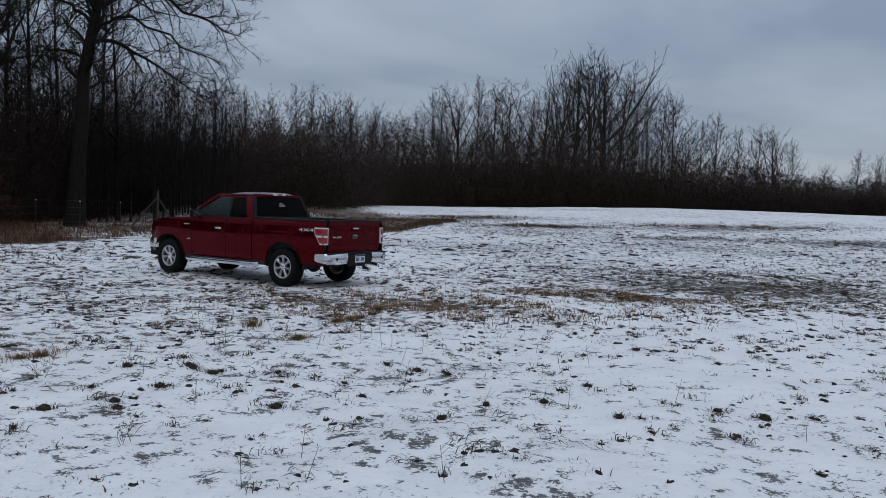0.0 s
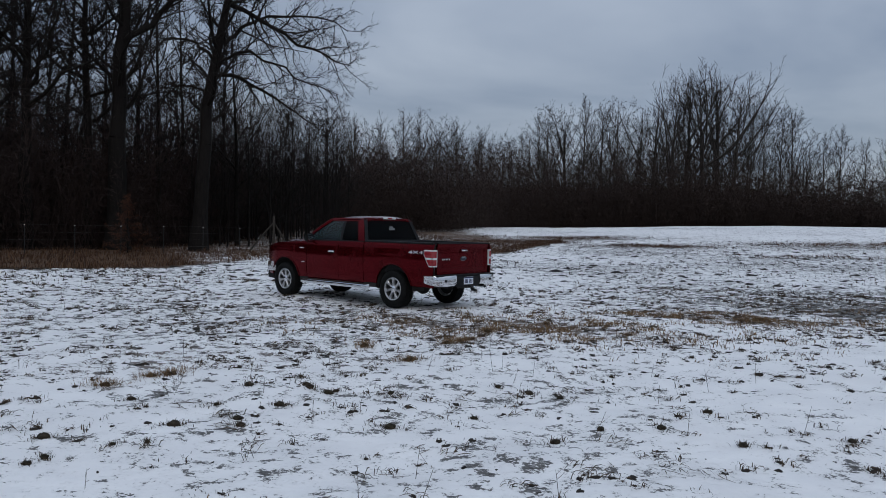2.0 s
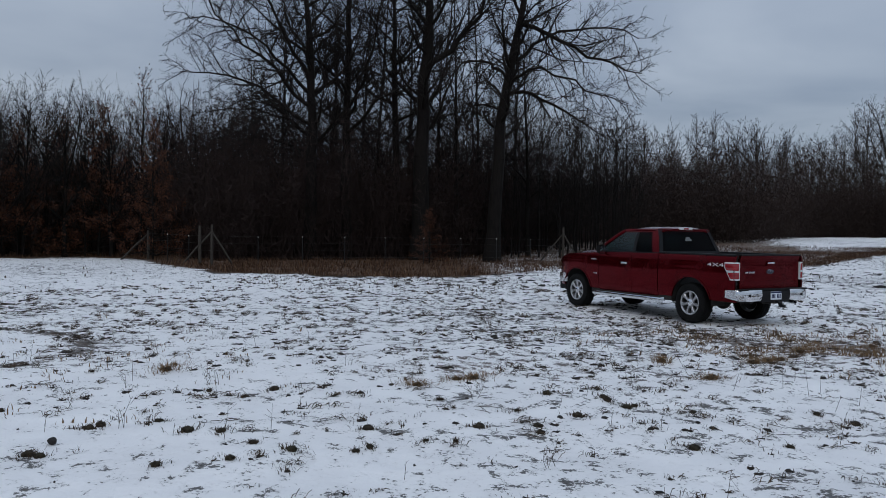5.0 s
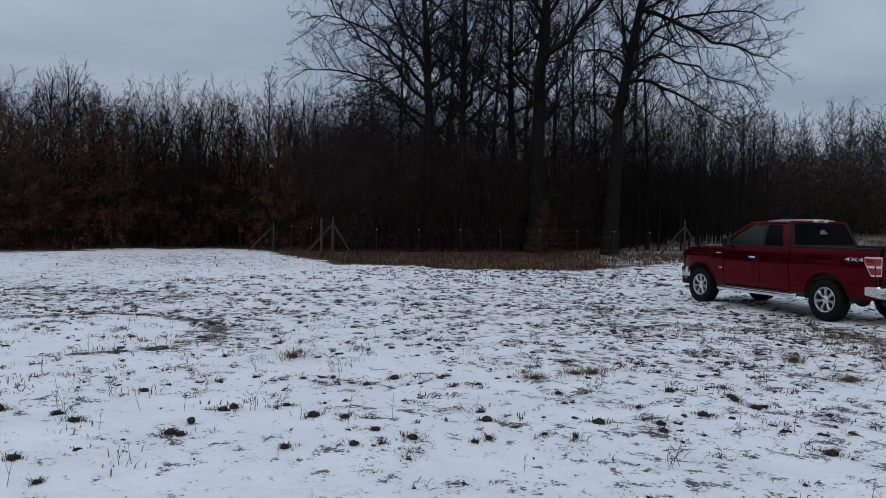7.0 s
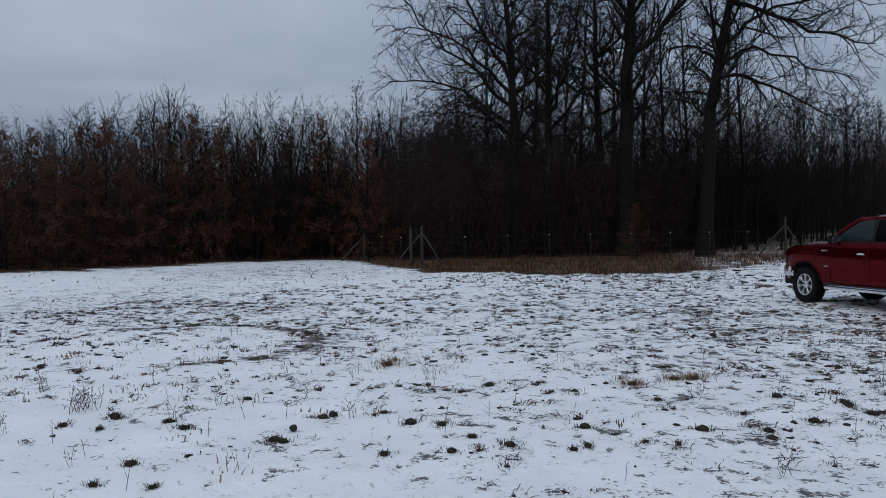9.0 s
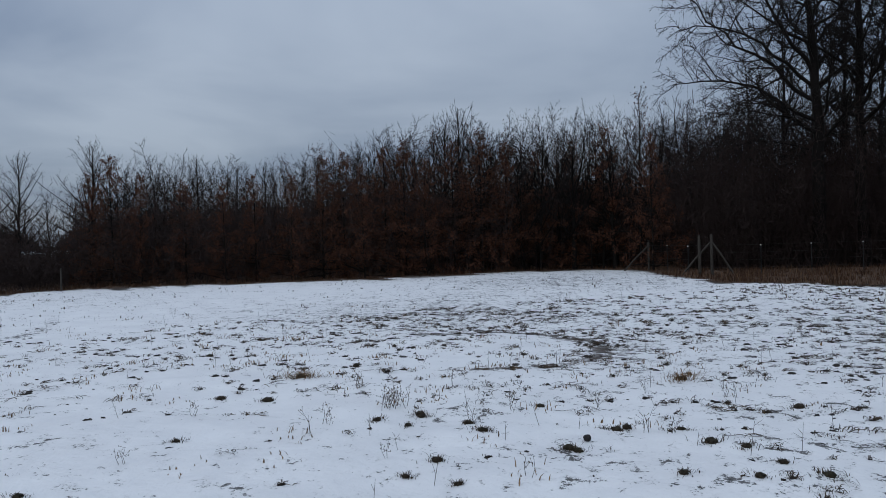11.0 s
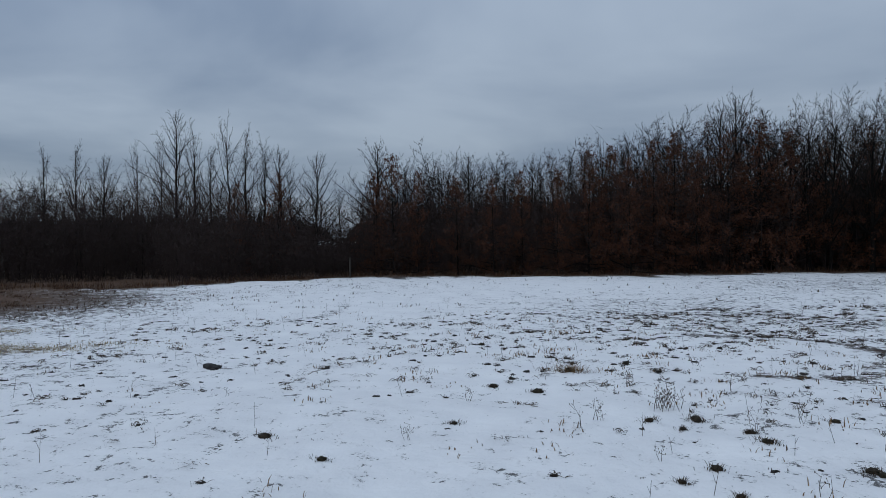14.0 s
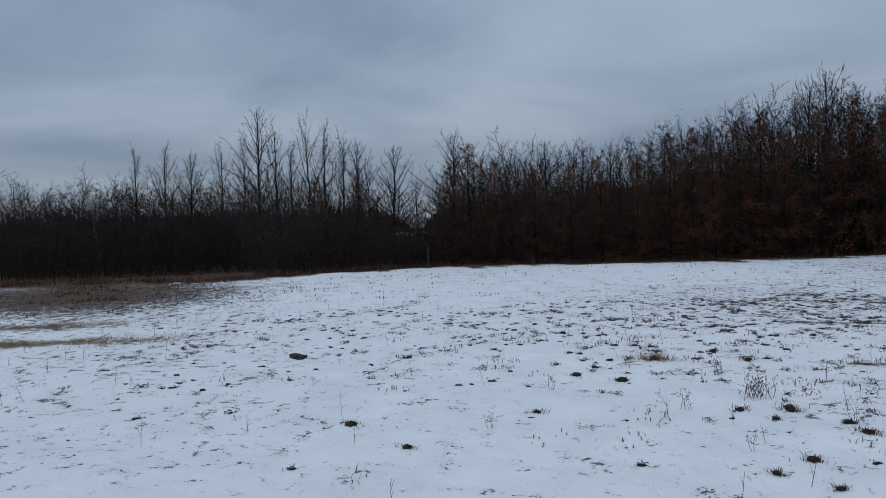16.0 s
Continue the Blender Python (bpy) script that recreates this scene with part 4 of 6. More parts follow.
az = grng.uniform(-1, 17, 3200)
r = edge_range(az) + 0.5 + grng.uniform(0, 1, len(az)) * np.interp(az, [-1, 0.5, 2.5, 5, 8, 12, 17], [3, 7, 10, 18, 32, 50, 42])
x, y = -r * np.sin(np.radians(az)), r * np.cos(np.radians(az))
for cx, cy, sx, sy, n in ((1.5, 74.5, 3.6, 1.5, 420), (8, 61.6, 2.6, 1.1, 260), (-2.5, 66, 3.0, 1.5, 300), (24, 64.7, 5.5, 1.3, 420), (17, 51.5, 3.5, 1.0, 120)):
    x, y = np.concatenate([x, grng.normal(cx, sx, n)]), np.concatenate([y, grng.normal(cy, sy, n)])
far = np.hypot(x, y) > 25
blades(grng, x, y, 6, grng.uniform(0.08, 0.30, len(x)) * np.where(far, 1, 0.3), 0.16, 0.013, STRAW, "tall_grass", "brown dead grass tongue and patches in the snowfield")

MATTED = leaf_mat("matted_grass", (0.085, 0.048, 0.023), (0.21, 0.128, 0.064), (0.14, 0.083, 0.040), (0.29, 0.19, 0.10))
x, y = np.empty(0), np.empty(0)
for cx, cy, sx, sy, n in ((4.2, 16.6, 2.3, 0.7, 800), (-0.4, 14.0, 2.1, 1.0, 1300), (8, 19.5, 2.2, 1.2, 300), (2.2, 17.3, 1.0, 0.4, 60), (-13.5, 4.5, 4.2, 3.0, 420)):
    x, y = np.concatenate([x, grng.normal(cx, sx, n)]), np.concatenate([y, grng.normal(cy, sy, n)])
ok = lump(x * 9, y * 9, 5) > 0.45
x, y = x[ok], y[ok]
blades(grng, x, y, 10, grng.uniform(0.03, 0.085, len(x)), 0.11, 0.007, MATTED, "matted_grass", "matted straw-brown grass showing through the snow")


HAY = leaf_mat("spilled_hay", (0.20, 0.15, 0.065), (0.33, 0.25, 0.12), (0.26, 0.19, 0.085), (0.40, 0.32, 0.17))
hx = np.concatenate([grng.normal(-15.1, 0.30, 760), grng.normal(-18.3, 0.28, 420)])
hy = np.concatenate([grng.normal(-7.3, 1.6, 760), grng.normal(-9.4, 1.3, 420)])
blades(grng, hx, hy, 8, grng.uniform(0.02, 0.06, len(hx)), 0.10, 0.006, HAY, "spilled_hay", "pale hay strewn in two rows on the snow", "hay")


def clods(rng, x, y, size):
    """Low mud clods and kicked-up divots."""
    n = len(x)
    ring = 8
    th = np.arange(ring) * 2 * math.pi / ring
    rad = size[:, None] * rng.uniform(0.3, 1.6, (n, ring))
    st = rng.uniform(0, math.pi, n)
    sq = rng.uniform(0.45, 1.0, n)
    u, w = rad * np.cos(th), rad * np.sin(th) * sq[:, None]
    c, s = np.cos(st)[:, None], np.sin(st)[:, None]
    dx, dy = u * c - w * s, u * s + w * c
    z = height(x, y)
    lo = np.stack([x[:, None] + dx, y[:, None] + dy, np.repeat((z - 0.012)[:, None], ring, 1)], -1)
    k = 0.62
    hi = np.stack([x[:, None] + dx * k, y[:, None] + dy * k, z[:, None] + size[:, None] * rng.uniform(0.03, 0.34, (n, ring))], -1)
    v = np.concatenate([lo, hi], 1).reshape(-1, 3)
    i = np.arange(ring)
    j = (i + 1) % ring
    q = np.stack([i, j, j + ring, i + ring], 1)
    q = np.concatenate([q, [[8, 9, 10, 11], [8, 11, 12, 13], [8, 13, 14, 15]]])
    f = (np.arange(n)[:, None, None] * 2 * ring + q[None]).reshape(-1, 4)
    return v, f


x, y = scatter(grng, 9000, -24, 13, -7, 26, 1.7, in_field)
thin = grng.random(len(x)) < (1 - 0.65 * smooth01((np.degrees(np.arctan2(-x, y)) - 45) / 25)) * (0.3 + 0.7 * smooth01((np.hypot(x, y) - 5) / 5))
x, y = np.concatenate([x[thin], tuft_x]), np.concatenate([y[thin], tuft_y])
v, f = clods(grng, x, y, np.minimum(grng.gamma(1.4, 0.018, len(x)) + 0.012, 0.055) * (0.85 + 0.4 * smooth01((np.hypot(x, y) - 6) / 8)))
tagged(new("mud_clods", np_mesh("mud_clods", v, f, CLOD)), "dark mud clods and hoof divots in the snow", "clod", kind="stuff")
fx, fy = scatter(grng, 26000, -18, 32, 18, 70, 2.0, lambda x, y: in_field(x, y) & ((np.hypot(x, y) > 26) | (x > 13)))
v, f = clods(grng, fx, fy, grng.gamma(2.0, 0.026, len(fx)) + 0.035)
tagged(new("mud_clods", np_mesh("mud_clods", v, f, CLOD)), "dark clods scattered over the farther snow", "clod", kind="stuff")

keep = grng.random(len(x)) < 0.35
blades(grng, x[keep], y[keep], 8, grng.uniform(0.02, 0.07, keep.sum()), 0.05, 0.0045, TUFT, "field_grass", "dark frosted grass round the clods")

# thin dead weed stalks standing out of the snow
x, y = scatter(grng, 3800, -24, 13, -7, 24, 1.6, in_field)
n = len(x)
h = grng.uniform(0.10, 0.30, n)
lean = grng.normal(0, 0.2, (n, 2)) * h[:, None]
z = height(x, y)
b0 = np.stack([x, y, z - 0.02], 1)
t0 = np.stack([x + lean[:, 0], y + lean[:, 1], z + h], 1)
rows = [np.concatenate([b0, np.full((n, 1), 0.0028), t0, np.full((n, 1), 0.0014)], 1)]
for k in range(3):
    fr = grng.uniform(0.4, 0.95, (n, 1))
    p = b0 + (t0 - b0) * fr
    q = p + grng.normal(0, 1, (n, 3)) * h[:, None] * 0.14 + [0, 0, 0.02]
    rows.append(np.concatenate([p, np.full((n, 1), 0.0018), q, np.full((n, 1), 0.001)], 1))
v, f = tubes(np.concatenate(rows), 3)
tagged(new("weed_stalks", np_mesh("weed_stalks", v, f, TUFT)), "thin dry weed stalks standing in the snow", "weed", kind="stuff")

# ---------------------------------------------------------------- the red pickup truck
RED = Mat("red_car_paint", 0.3, metal=0.8, spec=0.15, coat=0.05)
_d = RED.step(RED.noise(2.2, 6, 0.65), 0.45, 0.75)
RED.color(RED.mix(RED.math("MULTIPLY", _d, 0.2), RED.ramp(RED.noise(40, 2), (0.3, (0.085, 0.0013, 0.0038)), (0.7, (0.11, 0.0018, 0.0050))), (0.040, 0.010, 0.009)))
RED.set(RED.b, "Roughness", RED.math("ADD", 0.15, RED.math("MULTIPLY", _d, 0.22)))
RED.set(RED.b, "Coat Roughness", 0.08)
RED = RED.m
CHROME = plain("chrome", (0.75, 0.76, 0.78), 0.14, 1.0, vary=0.08, scale=9)
ALLOY = plain("alloy_rim", (0.46, 0.46, 0.47), 0.33, 0.9, vary=0.15, scale=12)
BLACK = plain("black_plastic", (0.009, 0.009, 0.010), 0.65, spec=0.2, vary=0.25, scale=14, bump=0.1)
RUBBER = plain("tyre_rubber", (0.006, 0.006, 0.0058), 0.85, spec=0.15, vary=0.4, scale=9, bump=0.3)
UNDER = plain("chassis_black", (0.02, 0.018, 0.016), 0.8, vary=0.3, scale=6)
LINER = plain("bed_liner", (0.014, 0.014, 0.015), 0.75, vary=0.2, scale=20, bump=0.3)
TAIL = plain("red_lens", (0.27, 0.007, 0.012), 0.12, vary=0.1, scale=30, coat=0.8)
CLEAR = plain("clear_lens", (0.62, 0.62, 0.62), 0.12, vary=0.12, scale=40, coat=0.8)
WHITE = plain("white_plate", (0.70, 0.73, 0.80), 0.45, vary=0.05, scale=30)
BLUE = plain("blue_print", (0.010, 0.018, 0.07), 0.45, vary=0.1, scale=30)
BADGE = plain("badge_enamel", (0.004, 0.007, 0.022), 0.3, vary=0.1, scale=30)
DECAL = plain("silver_decal", (0.62, 0.62, 0.63), 0.4, vary=0.08, scale=30)
STICKER = plain("faded_sticker", (0.16, 0.17, 0.17), 0.5, vary=0.3, scale=40)
AMBER = plain("amber_lens", (0.55, 0.16, 0.02), 0.15, vary=0.1, scale=30, coat=0.8)
SEAT = plain("grey_cloth", (0.035, 0.034, 0.034), 0.9, vary=0.2, scale=30)


def glass(name, tint, ior=1.45, haze=0.03):
    a = Mat(name, haze, spec=0.5)
    a.color(tint)
    a.set(a.b, "Transmission Weight", 1.0)
    a.set(a.b, "IOR", ior)
    return a.m


TINT = glass("tinted_glass", (0.010, 0.011, 0.011), 1.13)
GREEN = glass("side_glass", (0.24, 0.40, 0.40), 1.30)


def part(name, bm, mat, parent, label="", smooth=True, edge=0.0):
    if edge:
        bmesh.ops.bevel(bm, geom=bm.edges[:], offset=edge, segments=2, affect="EDGES", profile=0.6, clamp_overlap=True)
    bmesh.ops.recalc_face_normals(bm, faces=bm.faces[:])
    me = bpy.data.meshes.new(name)
    bm.to_mesh(me)
    bm.free()
    for p in me.polygons:
        p.use_smooth = smooth
    if smooth:
        me.set_sharp_from_angle(angle=radians(35))
    me.materials.append(mat)
    return child(name, me, parent, label)


def box_bm(x0, x1, y0, y1, z0, z1, bm=None):
    bm = bm or bmesh.new()
    v = [bm.verts.new((x, y, z)) for z in (z0, z1) for x, y in ((x0, y0), (x1, y0), (x1, y1), (x0, y1))]
    for f in ((0, 3, 2, 1), (4, 5, 6, 7), (0, 1, 5, 4), (1, 2, 6, 5), (2, 3, 7, 6), (3, 0, 4, 7)):
        bm.faces.new([v[i] for i in f])
    return bm


def hull_bm(loops, bm=None, closed=True, caps=True):
    """Skins loops that all have the same number of points."""
    bm = bm or bmesh.new()
    rows = [[bm.verts.new(p) for p in lp] for lp in loops]
    n = len(rows[0])
    for a, b in zip(rows, rows[1:]):
        for i in range(n if closed else n - 1):
            j = (i + 1) % n
            bm.faces.new((a[i], a[j], b[j], b[i]))
    if caps and closed:
        bm.faces.new(rows[0][::-1])
        bm.faces.new(rows[-1])
    return bm


def sheet_bm(points, thick, bm=None):
    """A curved sheet through a grid of points (rows of rows), with thickness along the given vector."""
    bm = bm or bmesh.new()
    t = Vector(thick)
    top = [[bm.verts.new(p) for p in row] for row in points]
    low = [[bm.verts.new(Vector(p) + t) for p in row] for row in points]
    m, n = len(top), len(top[0])
    for i in range(m - 1):
        for j in range(n - 1):
            bm.faces.new((top[i][j], top[i][j + 1], top[i + 1][j + 1], top[i + 1][j]))
            bm.faces.new((low[i][j], low[i + 1][j], low[i + 1][j + 1], low[i][j + 1]))
    for i in range(m - 1):
        bm.faces.new((top[i][0], top[i + 1][0], low[i + 1][0], low[i][0]))
        bm.faces.new((top[i][-1], low[i][-1], low[i + 1][-1], top[i + 1][-1]))
    for j in range(n - 1):
        bm.faces.new((top[0][j], low[0][j], low[0][j + 1], top[0][j + 1]))
        bm.faces.new((top[-1][j], top[-1][j + 1], low[-1][j + 1], low[-1][j]))
    return bm


def lathe_bm(profile, n=40, closed=False):
    """Turns (offset along the axle, radius) about the x axis."""
    loops = []
    for k in range(n):
        a = 2 * math.pi * k / n
        loops.append([(o, r * math.cos(a), r * math.sin(a)) for o, r in profile])
    bm = bmesh.new()
    rows = [[bm.verts.new(p) for p in lp] for lp in loops]
    m = len(profile)
    for k in range(n):
        a, b = rows[k], rows[(k + 1) % n]
        for i in range(m if closed else m - 1):
            j = (i + 1) % m
            bm.faces.new((a[i], b[i], b[j], a[j]))
    return bm


SIDE_Z = (0.44, 0.50, 0.60, 0.80, 1.00, 1.12, 1.15, 1.28, 1.36, 1.42)
SIDE_X = (0.915, 0.945, 0.968, 0.982, 0.990, 0.992, 0.982, 0.980, 0.962, 0.925)


def side_x(z):
    return float(np.interp(z, SIDE_Z, SIDE_X))


REAR_AXLE, FRONT_AXLE, HUB = 0.0, 3.68, 0.405


def arch(y, low):
    """Lower edge of the side, lifted over the wheels."""
    z = low
    for c in (REAR_AXLE, FRONT_AXLE):
        d = abs(y - c)
        if d < 0.53:
            z = max(z, HUB + 0.02 + math.sqrt(0.2809 - d * d) * 0.98)
    return z


def side_panel(side, y0, y1, low, top, n=0):
    """A piece of the truck's flank between two stations; top is a function of y."""
    ys = list(np.linspace(y0, y1, n or max(6, int((y1 - y0) / 0.035))))
    rows = []
    for y in ys:
        zb, zt = arch(y, low), top(y)
        rows.append([(side * (side_x(z) - 0.42 * max(0, (y - 3.95)) ** 2), y, z) for z in np.linspace(zb, zt, 13)])
    return sheet_bm(rows, (-side * 0.035, 0, 0))


def bar_bm(points, wide, deep, bm=None):
    """A beam with a rounded section along points; wide and deep are half sizes."""
    loops = []
    pts = [Vector(p) for p in points]
    for i, p in enumerate(pts):
        d = (pts[min(i + 1, len(pts) - 1)] - pts[max(i - 1, 0)]).normalized()
        ref = Vector((1, 0, 0)) if abs(d.x) < 0.8 else Vector((0, 1, 0))
        u = d.cross(ref).normalized()
        w = d.cross(u).normalized()
        loops.append([p + u * wide * math.copysign(abs(math.cos(a)) ** 0.6, math.cos(a)) + w * deep * math.copysign(abs(math.sin(a)) ** 0.6, math.sin(a))
                      for a in [2 * math.pi * k / 12 for k in range(12)]])
    return hull_bm(loops, bm)


def word(text, size, m, mat, parent, name, label):
    """Lettering as a mesh, flat in its own xy plane, put at the pose m."""
    cu = bpy.data.curves.new(name, "FONT")
    cu.body, cu.size, cu.extrude, cu.align_x, cu.align_y = text, size, 0.002, "CENTER", "CENTER"
    tmp = bpy.data.objects.new(name, cu)
    scene.collection.objects.link(tmp)
    me = bpy.data.meshes.new_from_object(tmp.evaluated_get(bpy.context.evaluated_depsgraph_get()))
    bpy.data.objects.remove(tmp)
    me.transform(m)
    me.materials.clear()
    me.materials.append(mat)
    return child(name, me, parent, label)


def build_truck():
    truck = new("pickup_truck")
    tagged(truck, "dark red extended-cab pickup truck with chrome bumper on the snow", "truck")
    belt = lambda y: 1.385 - 0.012 * max(0.0, y - 1.0)
    rail = lambda y: 1.395

    def hood_edge(y):
        return 1.345 - 0.055 * (y - 2.9) - 0.45 * max(0.0, y - 3.9) ** 2

    for side in (-1, 1):
        part("bed_side", side_panel(side, -1.13, 0.905, 0.50, rail), RED, truck)
        part("rear_door", side_panel(side, 0.925, 1.735, 0.47, belt), RED, truck)
        d = part("front_door", side_panel(side, 1.747, 2.855, 0.47, belt), RED, truck)
        h = bar_bm([(side * (side_x(1.12) + 0.012), 1.86, 1.135), (side * (side_x(1.12) + 0.035), 1.92, 1.14), (side * (side_x(1.12) + 0.035), 2.0, 1.14),
                    (side * (side_x(1.12) + 0.012), 2.06, 1.135)], 0.018, 0.014)
        part("door_handle", h, CHROME, d, "chrome door handle")
        part("handle_recess", box_bm(side * side_x(1.13) - 0.003, side * side_x(1.13) + 0.003, 1.87, 2.05, 1.095, 1.165), BLACK, d, edge=0.002)
        # mirror
        mx = side * 1.07
        mirror = part("side_mirror", hull_bm([[(mx + side * a * 0.088, 2.63 + s, 1.43 + b * 0.112 * k) for a, b in ((-1, -0.9), (0, -1), (1, -0.8), (1, 0.8), (0, 1), (-1, 0.9))]
                                              for s, k in ((0.0, 1.0), (0.05, 1.0), (0.11, 0.7))]), RUBBER, truck, edge=0.008)
        part("mirror_glass", hull_bm([[(mx + side * a * 0.072, 2.628 - s, 1.43 + b * 0.09) for a, b in ((-1, -1), (1, -1), (1, 1), (-1, 1))] for s in (0, 0.004)]), CHROME, mirror, "mirror glass")
        part("mirror_arm", bar_bm([(side * 0.93, 2.68, 1.36), (side * 1.02, 2.67, 1.38)], 0.03, 0.02), BLACK, mirror)
        f = part("front_fender", side_panel(side, 2.867, 4.42, 0.50, hood_edge), RED, truck)
        part("fender_badge", box_bm(side * 0.986, side * 0.998, 2.93, 3.12, 1.175, 1.20), CHROME, f, "small chrome badge", edge=0.002)
        part("door_badge", box_bm(side * 0.985, side * 0.997, 2.90, 3.03, 0.845, 0.865), CHROME, f, "small silver badge", edge=0.002)
        # arch lips
        for c in (REAR_AXLE, FRONT_AXLE):
            pts = [(side * (side_x(HUB + 0.02 + 0.52 * math.sin(a)) + 0.002 - 0.42 * max(0, c + 0.53 * math.cos(a) - 3.95) ** 2), c + 0.53 * math.cos(a), HUB + 0.02 + 0.52 * math.sin(a))
                   for a in np.linspace(radians(9), radians(171), 26)]
            part("wheel_arch_lip", bar_bm(pts, 0.014, 0.012), RED, truck)
            well = []
            for x in (side * 0.93, side * 0.55):
                well.append([(x, c + 0.53 * math.cos(a), HUB + 0.02 + 0.53 * math.sin(a)) for a in np.linspace(radians(-5), radians(185), 20)])
            part("wheel_well", hull_bm(well, closed=False), UNDER, truck)
        # running board
        pts = [(side * 0.96, 0.72, 0.42), (side * 1.0, 0.80, 0.40), (side * 1.0, 3.0, 0.40), (side * 0.96, 3.08, 0.42)]
        part("running_board", bar_bm(pts, 0.045, 0.014), CHROME, truck, "chrome running board")
        part("step_pad", box_bm(side * 0.96, side * 1.04, 1.2, 2.7, 0.418, 0.428), BLACK, truck, edge=0.003)
        part("rocker", box_bm(side * 0.86, side * 0.93, 0.55, 3.15, 0.40, 0.52), UNDER, truck, edge=0.01)
        # lettering and rear lamps
        word("4X4", 0.15, pose(side * 0.9845, -0.66, 1.21, 90, 0, 90 * side) @ Matrix.Diagonal((1.65, 0.66, 1, 1)), DECAL, truck, "decal", "silver four-wheel-drive lettering")
        lens = [(side * 0.86, -1.155), (side * 0.93, -1.152), (side * 0.966, -1.138), (side * 0.984, -1.112), (side * 0.993, -1.07), (side * 0.996, -0.90)]

        def shape(z, g, ins=0.0):
            """Section of the lamp: it wraps the corner and tapers downwards along the flank."""
            front = -0.90 - 0.62 * max(0.0, 1.16 - z) - ins
            pts = [(x + side * g, y - g if y < -1.0 else front, z) for x, y in lens]
            pts[0] = (pts[0][0] + side * ins, pts[0][1], z)
            return pts + [(side * 0.95, front - 0.02, z), (side * (0.87 + ins), -1.07, z)]

        lamp = part("tail_lamp", hull_bm([shape(z, 0.004) for z in (0.925, 1.04, 1.16, 1.275)]), CLEAR, truck, "tail lamp with pale surround", edge=0.004)
        part("lens", hull_bm([shape(z, 0.008, 0.018) for z in (1.115, 1.16, 1.25)]), TAIL, lamp, "red lens", edge=0.004)
        part("lens", hull_bm([shape(z, 0.008, 0.018) for z in (0.955, 1.075)]), TAIL, lamp, "red lens", edge=0.004)
        part("lens", hull_bm([shape(z, 0.007, 0.018) for z in (1.082, 1.108)]), CLEAR, lamp, "clear reversing lens", edge=0.004)
        # bumper horn
        x0, x1 = sorted((side * 0.40, side * 1.0))
        horn = []
        for x, y, lo, hi in ((0.40, -1.30, 0.60, 0.80), (0.44, -1.31, 0.585, 0.80), (0.70, -1.30, 0.575, 0.795), (0.92, -1.26, 0.58, 0.795), (1.0, -1.19, 0.60, 0.79), (1.005, -1.02, 0.62, 0.785)):
            lo, hi = lo - 0.05, hi - 0.05
            horn.append([(side * x, y + 0.012, hi), (side * x, y, hi - 0.03), (side * x, y - 0.008, (lo + hi) / 2), (side * x, y, lo + 0.03), (side * x, y + 0.02, lo), (side * x * 0.99, y + 0.10, lo + 0.02), (side * x * 0.99, y + 0.10, hi - 0.01)])
        part("bumper_horn", hull_bm(horn), CHROME, truck, "chrome bumper end, dusted with snow")
        bm = lathe_bm([(0, 0.0), (0, 0.028), (0.004, 0.028), (0.004, 0)], n=16)
        bmesh.ops.transform(bm, matrix=pose(side * 0.74, -1.309, 0.64, 0, 0, -90), verts=bm.verts[:])
        part("sensor", bm, BLACK, truck)
        # bed rail cap and inner wall
        part("bed_rail_cap", bar_bm([(side * 0.905, -1.11, 1.405), (side * 0.905, 0.90, 1.405)], 0.022, 0.055), BLACK, truck, "black plastic rail cap")
        part("bed_inner_wall", box_bm(side * 0.83, side * 0.855, -1.05, 0.90, 0.80, 1.395), LINER, truck)
    # bed
    part("bed_floor", box_bm(-0.85, 0.85, -1.06, 0.90, 0.76, 0.80), LINER, truck)
    for k in range(9):
        part("bed_rib", box_bm(-0.76 + k * 0.18, -0.68 + k * 0.18, -1.04, 0.88, 0.80, 0.812), LINER, truck)
    part("bed_front_wall", box_bm(-0.86, 0.86, 0.88, 0.915, 0.78, 1.385), RED, truck, edge=0.006)
    # tailgate with its pressed panel
    rows = []
    for z in np.linspace(0.755, 1.405, 16):
        row = []
        for x in np.linspace(-0.845, 0.845, 29):
            inset = 0.012 * float(smooth01((0.77 - abs(x)) / 0.05) * smooth01((z - 0.86) / 0.03) * smooth01((1.26 - z) / 0.03))
            lip = 0.028 * float(smooth01((z - 1.32) / 0.07))
            row.append((x, -1.135 + inset - lip - 0.012 * (1 - (x / 0.9) ** 2), z))
        rows.append(row)
    gate = part("tailgate", sheet_bm(rows, (0, 0.05, 0)), RED, truck)
    part("tailgate_cap", bar_bm([(-0.84, -1.14, 1.412), (0.84, -1.14, 1.412)], 0.014, 0.04), BLACK, gate)
    part("handle_plate", box_bm(-0.11, 0.11, -1.158, -1.12, 1.20, 1.29), RED, gate, "latch recess in body colour", edge=0.008)
    part("latch_handle", box_bm(-0.095, 0.095, -1.172, -1.15, 1.245, 1.278), CHROME, gate, "chrome latch handle", edge=0.006)
    for w, mat, y, lab in ((0.110, CHROME, -1.142, "chrome oval"), (0.106, BADGE, -1.146, "dark blue oval badge")):
        loops = [[(w * math.cos(a), y - s, 1.09 + w * 0.42 * math.sin(a)) for a in [2 * math.pi * k / 28 for k in range(28)]] for s in (-0.02, 0.006)]
        part("oval_badge", hull_bm(loops), mat, gate, lab)
    part("badge_bar", box_bm(-0.065, 0.065, -1.156, -1.15, 1.098, 1.110), CHROME, gate, edge=0.002)
